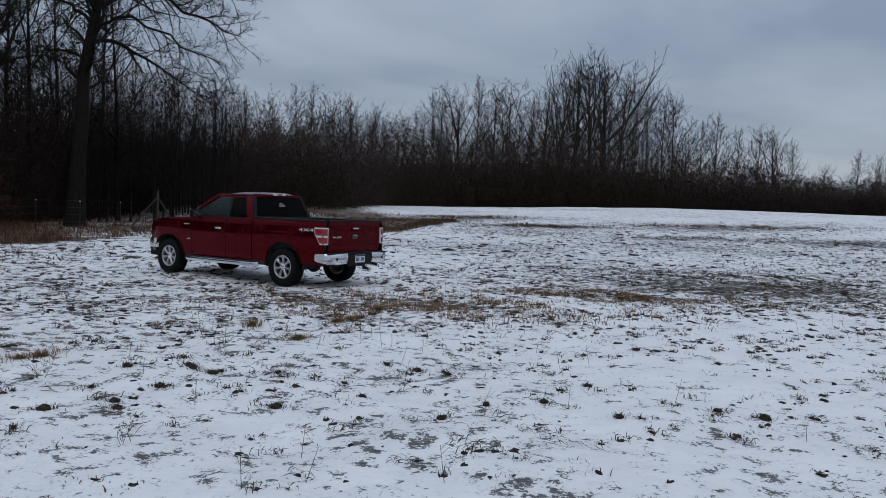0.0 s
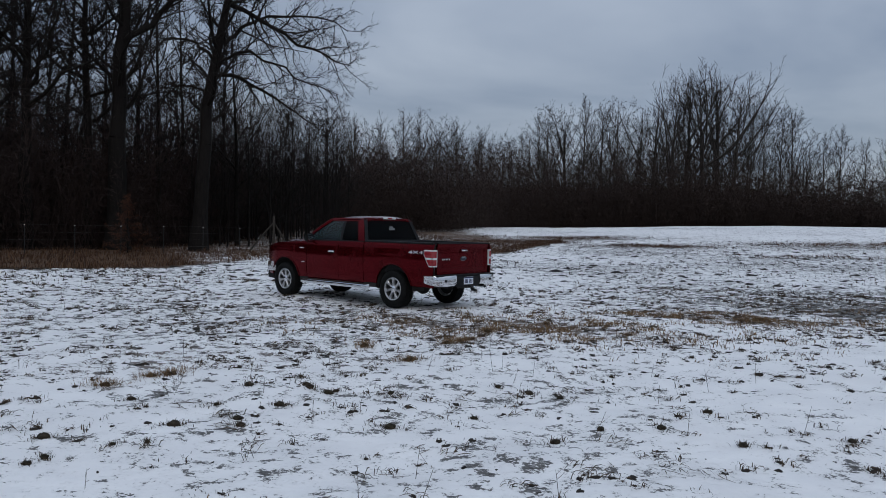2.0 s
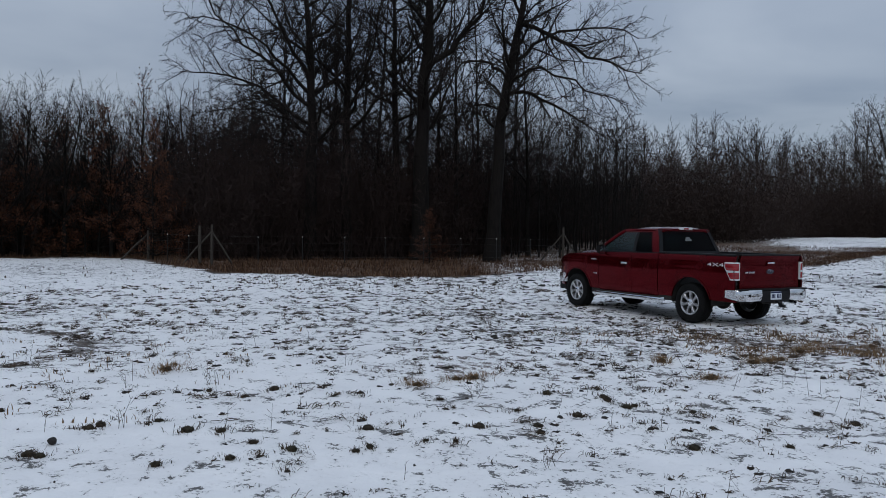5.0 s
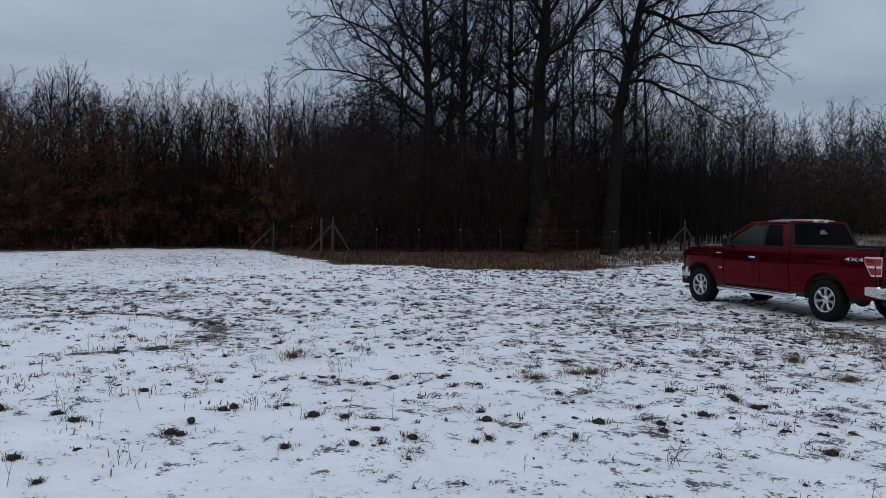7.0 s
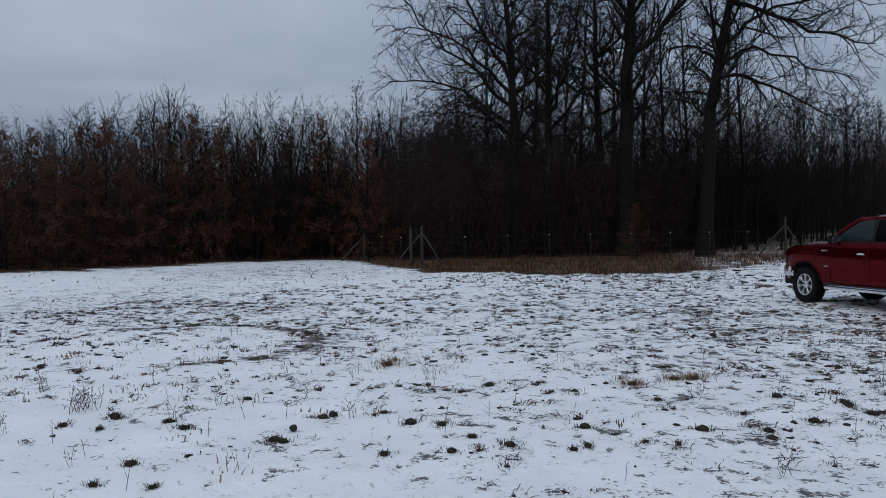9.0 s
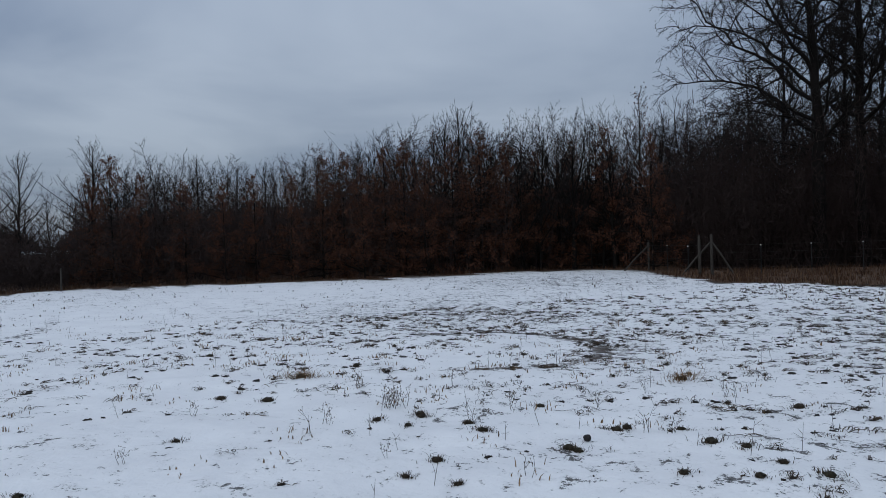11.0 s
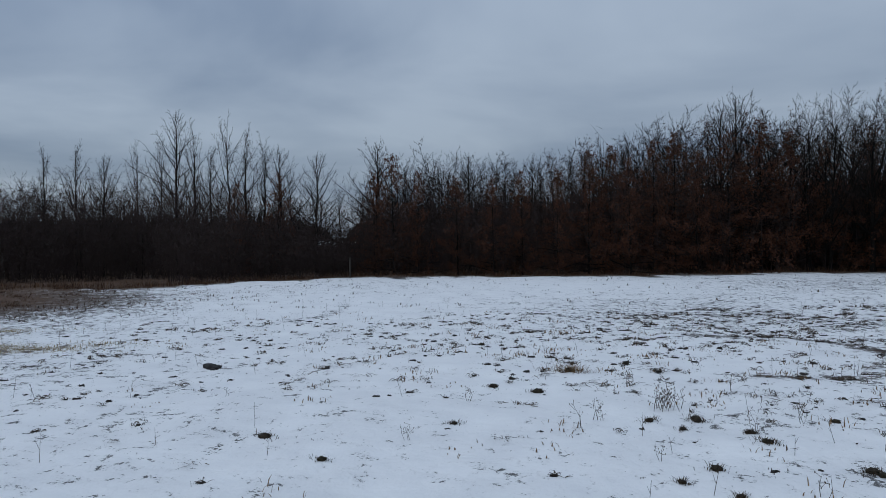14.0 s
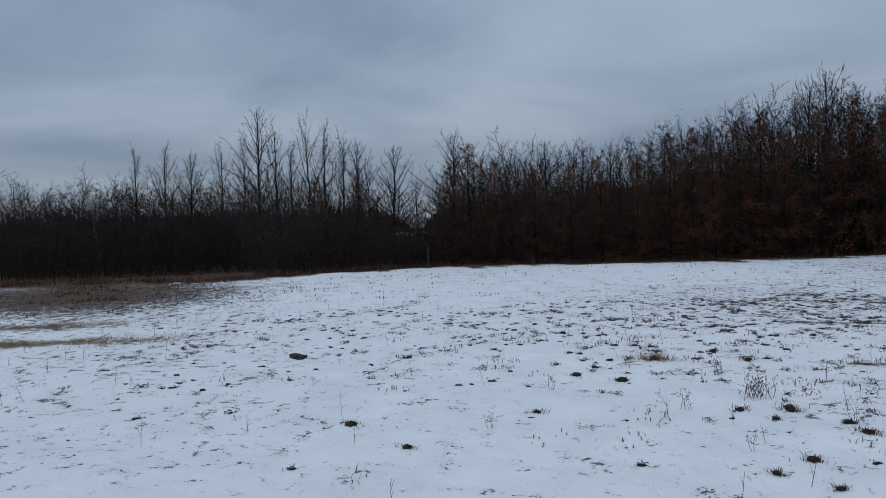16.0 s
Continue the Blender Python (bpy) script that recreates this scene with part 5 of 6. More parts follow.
    for k, w in enumerate((0.05, 0.03, 0.045, 0.045, 0.045)):
        part("badge_letter_bar", box_bm(-0.70 + 0.055 * k, -0.70 + 0.055 * k + w * 0.8, -1.146, -1.130, 1.06, 1.095), CHROME, gate, edge=0.002)
    # bumper centre, plate, hitch
    part("bumper_step", box_bm(-0.40, 0.40, -1.29, -1.12, 0.505, 0.725), BLACK, truck, "black plastic bumper step", edge=0.02)
    part("bumper_top_pad", box_bm(-0.96, 0.96, -1.28, -1.10, 0.735, 0.765), BLACK, truck, edge=0.01)
    plate = part("number_plate", box_bm(-0.155, 0.155, -1.302, -1.294, 0.55, 0.712), WHITE, truck, "white and blue plate with unreadable marks", edge=0.003)
    part("plate_band", box_bm(-0.15, 0.15, -1.305, -1.301, 0.678, 0.708), BLUE, plate)
    for k in range(7):
        if k != 3:
            part("plate_mark", box_bm(-0.13 + k * 0.038, -0.105 + k * 0.038, -1.305, -1.301, 0.58, 0.66), BLUE, plate)
    part("hitch_receiver", box_bm(-0.05, 0.05, -1.30, -0.95, 0.47, 0.56), UNDER, truck, edge=0.006)
    mount = part("ball_mount", hull_bm([[(x, y, z) for x, z in ((-0.03, a), (0.03, a), (0.03, b), (-0.03, b))] for y, a, b in ((-1.28, 0.49, 0.54), (-1.36, 0.49, 0.54), (-1.40, 0.42, 0.50), (-1.50, 0.42, 0.455))]), BLACK, truck, edge=0.004)
    bm = bmesh.new()
    bmesh.ops.create_uvsphere(bm, u_segments=16, v_segments=10, radius=0.026, matrix=Matrix.Translation((0, -1.46, 0.505)))
    part("tow_ball", bm, CHROME, mount, "steel tow ball")
    part("ball_shank", bar_bm([(0, -1.46, 0.37), (0, -1.46, 0.49)], 0.014, 0.014), CHROME, mount)
    bm = lathe_bm([(0, 0.037), (0.5, 0.037), (0.5, 0.033), (0, 0.033)], n=18, closed=True)
    bmesh.ops.transform(bm, matrix=pose(0.72, -1.18, 0.47, 0, 0, 70), verts=bm.verts[:])
    part("exhaust_tip", bm, CHROME, truck, "chrome exhaust tip")
    # chassis, axles, tank, spare
    for s in (-1, 1):
        part("frame_rail", box_bm(s * 0.42, s * 0.50, -1.1, 4.3, 0.46, 0.62), UNDER, truck, edge=0.01)
    part("rear_axle", bar_bm([(-0.75, 0, HUB), (0.75, 0, HUB)], 0.05, 0.05), UNDER, truck)
    part("front_axle", bar_bm([(-0.75, 3.68, HUB), (0.75, 3.68, HUB)], 0.045, 0.045), UNDER, truck)
    bm = bmesh.new()
    bmesh.ops.create_uvsphere(bm, u_segments=18, v_segments=12, radius=0.16, matrix=Matrix.Translation((0, 0, HUB)))
    part("differential", bm, UNDER, truck)
    part("driveshaft", bar_bm([(0, 0.1, HUB + 0.02), (0.03, 2.3, 0.55)], 0.05, 0.05), UNDER, truck)
    part("fuel_tank", box_bm(-0.72, -0.35, 0.8, 2.1, 0.38, 0.62), UNDER, truck, edge=0.04)
    bm = lathe_bm([(-0.11, 0.20), (-0.11, 0.36), (-0.06, 0.395), (0.06, 0.395), (0.11, 0.36), (0.11, 0.20)], n=32, closed=True)
    bmesh.ops.transform(bm, matrix=pose(0, -0.72, 0.60, 0, 90, 0), verts=bm.verts[:])
    part("spare_tyre", bm, RUBBER, truck)
    part("muffler", bar_bm([(0.55, 0.9, 0.50), (0.55, 1.6, 0.50)], 0.11, 0.09), UNDER, truck)
    part("underbody", box_bm(-0.86, 0.86, 0.93, 2.9, 0.52, 0.56), UNDER, truck)
    # cab: floor box behind the doors, dashboard, seats
    part("cab_back_wall", box_bm(-0.90, 0.90, 0.93, 0.965, 0.55, 1.385), RED, truck, edge=0.01)
    part("cab_floor", box_bm(-0.90, 0.90, 0.95, 2.9, 0.56, 0.60), SEAT, truck)
    part("dashboard", box_bm(-0.86, 0.86, 2.45, 2.95, 0.95, 1.28), BLACK, truck, edge=0.05)
    for sx in (-0.42, 0.42):
        seat = part("front_seat", box_bm(sx - 0.26, sx + 0.26, 1.72, 2.25, 0.70, 0.92), SEAT, truck, edge=0.05)
        part("seat_back", hull_bm([[(sx + a * 0.25, y + b * 0.07, z) for a, b in ((-1, -1), (1, -1), (1, 1), (-1, 1))] for z, y in ((0.88, 1.72), (1.2, 1.62), (1.45, 1.55))]), SEAT, seat, edge=0.04)
        part("headrest", box_bm(sx - 0.13, sx + 0.13, 1.47, 1.57, 1.46, 1.65), SEAT, seat, edge=0.03)
    bench = part("rear_bench", box_bm(-0.75, 0.75, 1.05, 1.45, 0.70, 0.88), SEAT, truck, edge=0.04)
    part("bench_back", box_bm(-0.75, 0.75, 0.99, 1.12, 0.88, 1.36), SEAT, bench, edge=0.04)
    ring = [(-0.42 + 0.19 * math.cos(a), 2.36 + 0.06 * math.sin(a), 1.18 + 0.18 * math.sin(a)) for a in [2 * math.pi * k / 20 for k in range(21)]]
    part("steering_wheel", bar_bm(ring, 0.014, 0.014), BLACK, truck)
    # greenhouse: belt corners and roof corners
    bx, bz, rx, rz = 0.915, 1.375, 0.735, 1.89
    yb_r, yb_f, yr_r, yr_f = 0.945, 2.93, 1.14, 2.16

    def on_side(side, y, k):
        """A point on the side glass plane: k runs from belt to roof, with a slight outward bow."""
        return Vector((side * (bx + (rx - bx) * k + 0.02 * 4 * k * (1 - k)), y, bz + (rz - bz) * k))

    for side in (-1, 1):
        a_pts = [on_side(side, yb_f + (yr_f - yb_f) * k - 0.10 * math.sin(k * math.pi) * -0.6, k) for k in np.linspace(0, 0.94, 7)]
        part("front_pillar", bar_bm(a_pts, 0.034, 0.026), RED, truck)
        rear = [quad for quad in np.linspace(0, 1, 5)]
        rows = [[on_side(side, y0 + (yr_r - yb_r) * k, k) for y0 in np.linspace(yb_r, yb_r + 0.20, 4)] for k in rear]
        part("rear_pillar", sheet_bm(rows, (-side * 0.06, 0, 0)), RED, truck)
        rows = [[on_side(side, y, k) for y in np.linspace(yr_r - 0.01, yr_f + 0.06, 8)] for k in (0.90, 0.96, 1.03)]
        part("roof_rail", sheet_bm(rows, (-side * 0.05, 0, 0)), RED, truck)
        rows = [[on_side(side, y + 0.02 * k, k) for y in (1.70, 1.78)] for k in (0, 0.33, 0.66, 0.93)]
        part("door_pillar", sheet_bm(rows, (-side * 0.04, 0, 0)), BLACK, truck)
        rows = [[on_side(side, y, k) - Vector((side * -0.006, 0, 0)) for y in np.linspace(yb_r + 0.02, yb_f - 0.02, 10)] for k in (-0.03, 0.05)]
        part("belt_moulding", sheet_bm(rows, (-side * 0.03, 0, 0)), BLACK, truck)
        rows = []
        for k in np.linspace(0.02, 0.93, 8):
            y1 = yb_f + (yr_f - yb_f) * k + 0.06 * math.sin(k * math.pi) - 0.03
            rows.append([on_side(side, y, k) - Vector((side * 0.012, 0, 0)) for y in np.linspace(1.75, y1, 8)])
        part("front_window", sheet_bm(rows, (-side * 0.006, 0, 0)), GREEN, truck, "side window glass")
        rows = [[on_side(side, y, k) - Vector((side * 0.012, 0, 0)) for y in np.linspace(yb_r + 0.18 + 0.19 * k, 1.74, 5)] for k in np.linspace(0.02, 0.93, 7)]
        part("rear_side_window", sheet_bm(rows, (-side * 0.006, 0, 0)), TINT, truck, "tinted side window")
    # roof with slight crown
    rows = []
    for y in np.linspace(yr_r - 0.03, yr_f + 0.05, 15):
        f = (y - yr_r) / (yr_f - yr_r)
        drop = 0.035 * max(0, 0.12 - f) / 0.12 + 0.045 * (max(0, f - 0.6) / 0.4) ** 2
        rows.append([(x, y, 1.965 - drop - 0.075 * abs(x / 0.745) ** 3.2) for x in np.linspace(-0.75, 0.75, 21)])
    part("roof", sheet_bm(rows, (0, 0, -0.03)), RED, truck)
    # rear window, its frame and sliding pane
    def on_rear(x, k):
        return Vector((x * (0.90 + (0.74 - 0.90) * k), 0.935 + 0.20 * k - 0.015 * (1 - x * x), 1.395 + 0.515 * k))
    rows = [[on_rear(x, k) + Vector((0, 0.012, 0)) for x in np.linspace(-0.90, 0.90, 13)] for k in np.linspace(0.05, 0.93, 7)]
    win = part("rear_window", sheet_bm(rows, (0, 0.006, 0)), TINT, truck, "dark tinted rear window")
    for x in (-0.30, 0.30):
        part("slider_frame", bar_bm([on_rear(x, 0.06) + Vector((0, 0.035, 0)), on_rear(x, 0.92) + Vector((0, 0.035, 0))], 0.007, 0.006), BLACK, win)
    for k0, k1, x0, x1 in ((-0.02, 0.07, -1, 1), (0.91, 1.02, -1, 1)):
        rows = [[on_rear(x, k) for x in np.linspace(x0, x1, 11)] for k in (k0, k1)]
        part("window_surround", sheet_bm(rows, (0, 0.03, 0)), RED if k0 > 0.5 else BLACK, truck)
    for s in (-1, 1):
        rows = [[on_rear(s * x, k) for x in (0.90, 1.01)] for k in np.linspace(0, 1, 5)]
        part("window_surround", sheet_bm(rows, (0, 0.03, 0)), BLACK, truck, "black window edge")
    rows = [[on_rear(x, k) + Vector((0, -0.004, 0)) for x in np.linspace(-0.10, 0.14, 5)] for k in (0.50, 0.58)]
    st = part("window_sticker", sheet_bm(rows, (0, 0.002, 0)), STICKER, win, "small pale sticker with unreadable marks")
    rows = [[on_rear(x, k) + Vector((0, -0.004, 0)) for x in np.linspace(-0.06, 0.09, 5)] for k in (0.60, 0.66)]
    part("sticker_top", sheet_bm(rows, (0, 0.002, 0)), STICKER, st)
    brake = part("high_brake_lamp", box_bm(-0.19, 0.19, 1.075, 1.13, 1.895, 1.945), CLEAR, truck, "roof-edge lamp with red centre", edge=0.012)
    part("lens", box_bm(-0.075, 0.075, 1.07, 1.10, 1.903, 1.938), TAIL, brake, "red lens", edge=0.006)
    # windscreen
    rows = []
    for k in np.linspace(0.03, 0.97, 8):
        w = bx + (rx - bx) * k - 0.05
        rows.append([(x * w, yb_f + (yr_f - yb_f) * k + 0.14 * (1 - x * x) + 0.01, bz + (1.91 - bz) * k) for x in np.linspace(-1, 1, 13)])
    part("windscreen", sheet_bm(rows, (0, -0.006, -0.004)), GREEN, truck, "windscreen glass")
    # hood
    rows = []
    for y in np.linspace(2.90, 4.44, 18):
        row = []
        narrow = 1 - 0.42 * max(0.0, y - 3.95) ** 2
        for x in np.linspace(-0.945, 0.945, 25):
            bulge = 0.045 * float(smooth01((0.62 - abs(x)) / 0.12)) * float(smooth01((4.5 - y) / 0.5))
            front = -0.6 * max(0.0, y - 4.25) ** 2
            row.append((x * narrow, y + 0.06 * (1 - (x / 0.945) ** 2) * (y - 2.9) / 1.5, hood_edge(y) + 0.035 * (1 - abs(x / 0.945) ** 2.5) + bulge + front))
        rows.append(row)
    part("hood", sheet_bm(rows, (0, 0, -0.03)), RED, truck)
    part("cowl", box_bm(-0.90, 0.90, 2.86, 3.02, 1.24, 1.315), BLACK, truck, edge=0.02)
    # front end
    grille = part("grille", box_bm(-0.55, 0.55, 4.44, 4.56, 0.80, 1.08), BLACK, truck, "black mesh grille with chrome bars", edge=0.03)
    for z in (0.85, 0.94, 1.03):
        part("grille_bar", bar_bm([(-0.54, 4.55, z), (0, 4.585, z), (0.54, 4.55, z)], 0.03, 0.02), CHROME, grille, "chrome bar")
    part("grille_surround", bar_bm([(-0.57, 4.54, 0.82), (-0.57, 4.53, 1.09), (0.57, 4.53, 1.09), (0.57, 4.54, 0.82), (-0.57, 4.54, 0.82)], 0.035, 0.03), CHROME, grille)
    bm = hull_bm([[(0.12 * math.cos(a), 4.58 + s, 0.94 + 0.05 * math.sin(a)) for a in [2 * math.pi * k / 24 for k in range(24)]] for s in (0, 0.03)])
    part("oval_badge", bm, BLUE, grille, "dark blue oval badge")
    for s in (-1, 1):
        hl = part("head_lamp", hull_bm([[(s * x, y, z) for x, y in ((0.60, 4.54), (0.83, 4.47), (0.952, 4.20), (0.90, 4.18), (0.62, 4.36))] for z in (0.84, 1.085)]), CLEAR, truck, "clear head lamp", edge=0.01)
        part("indicator", hull_bm([[(s * x, y, z) for x, y in ((0.845, 4.465), (0.960, 4.21), (0.945, 4.20), (0.82, 4.44))] for z in (0.88, 1.06)]), AMBER, hl, "amber indicator")
        part("fog_lamp", box_bm(s * 0.62, s * 0.76, 4.60, 4.64, 0.56, 0.65), CLEAR, truck, edge=0.01)
    fb = []
    for x, y in ((-0.99, 4.20), (-0.93, 4.42), (-0.75, 4.56), (0, 4.64), (0.75, 4.56), (0.93, 4.42), (0.99, 4.20)):
        fb.append([(x, y, 0.80), (x, y + 0.015, 0.70), (x, y, 0.58), (x * 0.95, y - 0.10, 0.58), (x * 0.95, y - 0.10, 0.80)])
    part("front_bumper", hull_bm(fb), CHROME, truck, "chrome front bumper")
    part("air_dam", box_bm(-0.85, 0.85, 4.30, 4.52, 0.38, 0.60), BLACK, truck, edge=0.03)
    part("radiator_panel", box_bm(-0.78, 0.78, 4.15, 4.42, 0.55, 1.04), UNDER, truck)

    # wheels
    def wheel(x, y, side):
        m = Matrix.Translation((x, y, HUB)) @ Matrix.Diagonal((side, 1, 1, 1))
        prof = [(-0.115, 0.245), (-0.135, 0.27), (-0.142, 0.325), (-0.13, 0.375), (-0.105, 0.398), (-0.06, 0.405), (0, 0.406), (0.06, 0.405), (0.105, 0.398), (0.13, 0.375), (0.142, 0.325), (0.135, 0.27), (0.115, 0.245)]
        bm = lathe_bm(prof, n=56, closed=True)
        for k in range(56):
            a = 2 * math.pi * (k + 0.5) / 56
            for o in (-0.095, -0.03, 0.035, 0.1):
                sub = box_bm(o - 0.026, o + 0.026, -0.016, 0.016, 0.395, 0.413 if abs(o) < 0.09 else 0.405)
                bmesh.ops.transform(sub, matrix=Matrix.Rotation(a + (0.5 if o in (-0.03, 0.1) else 0) * 2 * math.pi / 56, 4, "X"), verts=sub.verts[:])
                tmp = bpy.data.meshes.new("tmp")
                sub.to_mesh(tmp)
                sub.free()
                bm.from_mesh(tmp)
                bpy.data.meshes.remove(tmp)
        bmesh.ops.transform(bm, matrix=m, verts=bm.verts[:])
        w = new("wheel")
        w.parent = truck
        part("tyre", bm, RUBBER, w, "muddy black tyre")
        bm = lathe_bm([(0.118, 0.250), (0.126, 0.240), (0.112, 0.218), (0.0, 0.205), (-0.10, 0.23), (-0.10, 0.243)], n=48, closed=True)
        for k in range(7):
            a = 2 * math.pi * k / 7
            sp = hull_bm([[(o, s, r) for o, s in ((d, -hw), (d + 0.016, -hw * 0.6), (d + 0.016, hw * 0.6), (d, hw), (d - 0.04, hw), (d - 0.04, -hw))]
                          for r, hw, d in ((0.05, 0.036, 0.085), (0.10, 0.026, 0.092), (0.15, 0.026, 0.097), (0.20, 0.040, 0.10), (0.234, 0.064, 0.102))])
            bmesh.ops.transform(sp, matrix=Matrix.Rotation(a, 4, "X"), verts=sp.verts[:])
            tmp = bpy.data.meshes.new("tmp")
            sp.to_mesh(tmp)
            sp.free()
            bm.from_mesh(tmp)
            bpy.data.meshes.remove(tmp)
        bmesh.ops.transform(bm, matrix=m, verts=bm.verts[:])
        part("rim", bm, ALLOY, w, "seven-spoke alloy rim")
        bm = lathe_bm([(0.06, 0.075), (0.10, 0.072), (0.112, 0.055), (0.115, 0.0)], n=24)
        bmesh.ops.transform(bm, matrix=m, verts=bm.verts[:])
        part("hub_cap", bm, CHROME, w, "chrome hub cap")
        bm = lathe_bm([(0.0, 0.0), (0.0, 0.20), (-0.03, 0.20), (-0.03, 0.0)], n=32)
        bmesh.ops.transform(bm, matrix=m, verts=bm.verts[:])
        part("brake_disc", bm, UNDER, w)

    for y in (REAR_AXLE, FRONT_AXLE):
        for s in (-1, 1):
            wheel(s * 0.855, y, s)
    return truck


truck = build_truck()
tx, ty = -2.73, 17.14
truck.matrix_world = pose(tx, ty, ground_z(tx, ty) + 0.01, 0, 0, 57.0) @ Matrix.Scale(0.985, 4)

# ---------------------------------------------------------------- fence, posts, snow heap
TPOST = plain("painted_steel_post", (0.016, 0.016, 0.016), 0.7, vary=0.3, scale=10)
INSULATOR = plain("white_insulator", (0.75, 0.75, 0.72), 0.5, vary=0.05)
WIRE = plain("fence_wire", (0.05, 0.048, 0.045), 0.5, 0.6, vary=0.2)


def post_bm(x, y, tall, rad, lean=0.0, n=10):
    """A hewn round post, a little crooked, with a worn top."""
    rng = random.Random(int(x * 91 + y * 17))
    z = ground_z(x, y)
    loops = []
    for k in range(7):
        f = k / 6
        r = rad * (1.08 - 0.16 * f) * (0.86 if k == 6 else 1)
        loops.append([(x + lean * f * tall + r * math.cos(a) * rng.uniform(0.9, 1.1), y + r * math.sin(a) * rng.uniform(0.9, 1.1), z - 0.3 + (tall + 0.3) * f)
                      for a in [2 * math.pi * i / n for i in range(n)]])
    return hull_bm(loops)


def brace_bm(x0, y0, z0, x1, y1, rad):
    return bar_bm([(x0, y0, z0), ((x0 + x1) / 2, (y0 + y1) / 2, (z0 + ground_z(x1, y1)) / 2 + 0.02), (x1, y1, ground_z(x1, y1) - 0.05)], rad, rad)


def build_fence():
    fence = new("wire_fence")
    tagged(fence, "wire pasture fence with braced wooden corner posts and steel posts", "fence")
    corner = {"north": (*polar(19.9, 46), 2.1), "mid": (*polar(45.1, 39), 1.95), "far": (*polar(49.3, 45), 1.7)}
    for name, (x, y, tall) in corner.items():
        p = part("wooden_post", post_bm(x, y, tall, 0.07), WOOD_POST, fence, "grey weathered wooden post")
        c, s = math.cos(math.atan2(-x, y)), math.sin(math.atan2(-x, y))
        for side, reach in ((-1, 1.4), (1, 1.0)):
            if name == "far" and side == 1:
                continue
            part("brace", brace_bm(x, y, ground_z(x, y) + tall * 0.82, x + side * reach * c, y + side * reach * s, 0.042), WOOD_POST, p, "slanting wooden brace")
        if name == "mid":
            part("wooden_post", post_bm(x - 0.55 * c, y - 0.55 * s, tall * 0.96, 0.075), WOOD_POST, fence, "grey weathered wooden post")
    for a, b, n in (("mid", "north", 9), ("far", "mid", 3)):
        (x0, y0, h0), (x1, y1, h1) = corner[a], corner[b]
        stops = []
        for k in range(n + 1):
            f = k / n
            x, y = x0 + (x1 - x0) * f, y0 + (y1 - y0) * f
            stops.append((x, y, ground_z(x, y)))
            if 0 < k < n:
                z = ground_z(x, y)
                bm = box_bm(x - 0.016, x + 0.016, y - 0.006, y + 0.006, z - 0.2, z + 1.38)
                box_bm(x - 0.005, x + 0.005, y - 0.03, y, z - 0.2, z + 1.38, bm)
                t = part("steel_post", bm, TPOST, fence, "thin dark steel fence post")
                part("insulator", box_bm(x - 0.02, x + 0.02, y - 0.035, y + 0.01, z + 1.36, z + 1.40), INSULATOR, t, "white insulator cap", edge=0.008)
        for h in (0.35, 0.7, 1.05, 1.40):
            part("wire", bar_bm([(x, y, z + h) for x, y, z in stops], 0.004, 0.004), WIRE, fence)
    return fence


build_fence()

x, y = polar(90.1, 43.5)
pole = part("marker_post", post_bm(x, y, 1.15, 0.045), WOOD_POST, None, "pale weathered post standing at the wood's edge")
tagged(pole, category="post")


def build_heap():
    """A crusted heap of ploughed snow."""
    cx, cy = polar(12.4, 74)
    rows = []
    for v in np.linspace(-1, 1, 25):
        row = []
        for u in np.linspace(-1, 1, 49):
            r2 = u * u + v * v
            n = noise.fractal(Vector((u * 5, v * 4, 3.1)), 0.9, 2.1, 4)
            h = max(0.0, 1 - r2) ** 0.8 * (0.75 + 0.5 * n) * 1.1
            x, y = cx + 3.4 * u, cy + 2.0 * v
            row.append((x, y, ground_z(x, y) - 0.06 + h))
        rows.append(row)
    return tagged(part("snow_heap", sheet_bm(rows, (0, 0, -0.2)), PILE_SNOW, None, "heap of crusted dirty snow in the dead grass"), category="snow heap")


build_heap()


def build_shed():
    """A low shed far behind the gap in the trees, with snow on its roof."""
    shed = new("shed")
    x, y = polar(91.0, 63)
    boards = plain("shed_boards", (0.05, 0.043, 0.038), 0.85, vary=0.35, scale=4, bump=0.4)
    for x0, x1, y0, y1 in ((-1.7, 1.7, -1.2, -1.12), (-1.7, 1.7, 1.12, 1.2), (-1.7, -1.62, -1.12, 1.12), (1.62, 1.7, -1.12, 1.12)):
        part("wall", box_bm(x0, x1, y0, y1, -0.2, 1.85), boards, shed)
    part("door", box_bm(-0.5, 0.4, -1.24, -1.2, 0.0, 1.7), TPOST, shed, "dark board door", edge=0.006)
    part("roof", hull_bm([[(-1.95, -1.45, 1.85), (-1.95, 1.45, 2.15), (-1.95, 1.45, 2.22), (-1.95, -1.45, 1.92)], [(1.95, -1.45, 1.85), (1.95, 1.45, 2.15), (1.95, 1.45, 2.22), (1.95, -1.45, 1.92)]]), boards, shed)
    rows = [[(u, v, 2.08 + 0.103 * v + 0.05 * noise.noise(Vector((u * 1.7, v * 1.7, 4)))) for u in np.linspace(-1.92, 1.92, 22)] for v in np.linspace(-1.44, 1.42, 12)]
    part("roof_snow", sheet_bm(rows, (0, 0, -0.12)), PILE_SNOW, shed, "thin crusted snow on the roof")
    shed.matrix_world = pose(x, y, ground_z(x, y), 0, 0, 91.0) @ Matrix.Diagonal((0.8, 0.9, 0.97, 1))
    return tagged(shed, "low dark wooden shed with snow on its roof behind the trees", "shed")


build_shed()

# ---------------------------------------------------------------- single grass clumps and divots in the pasture


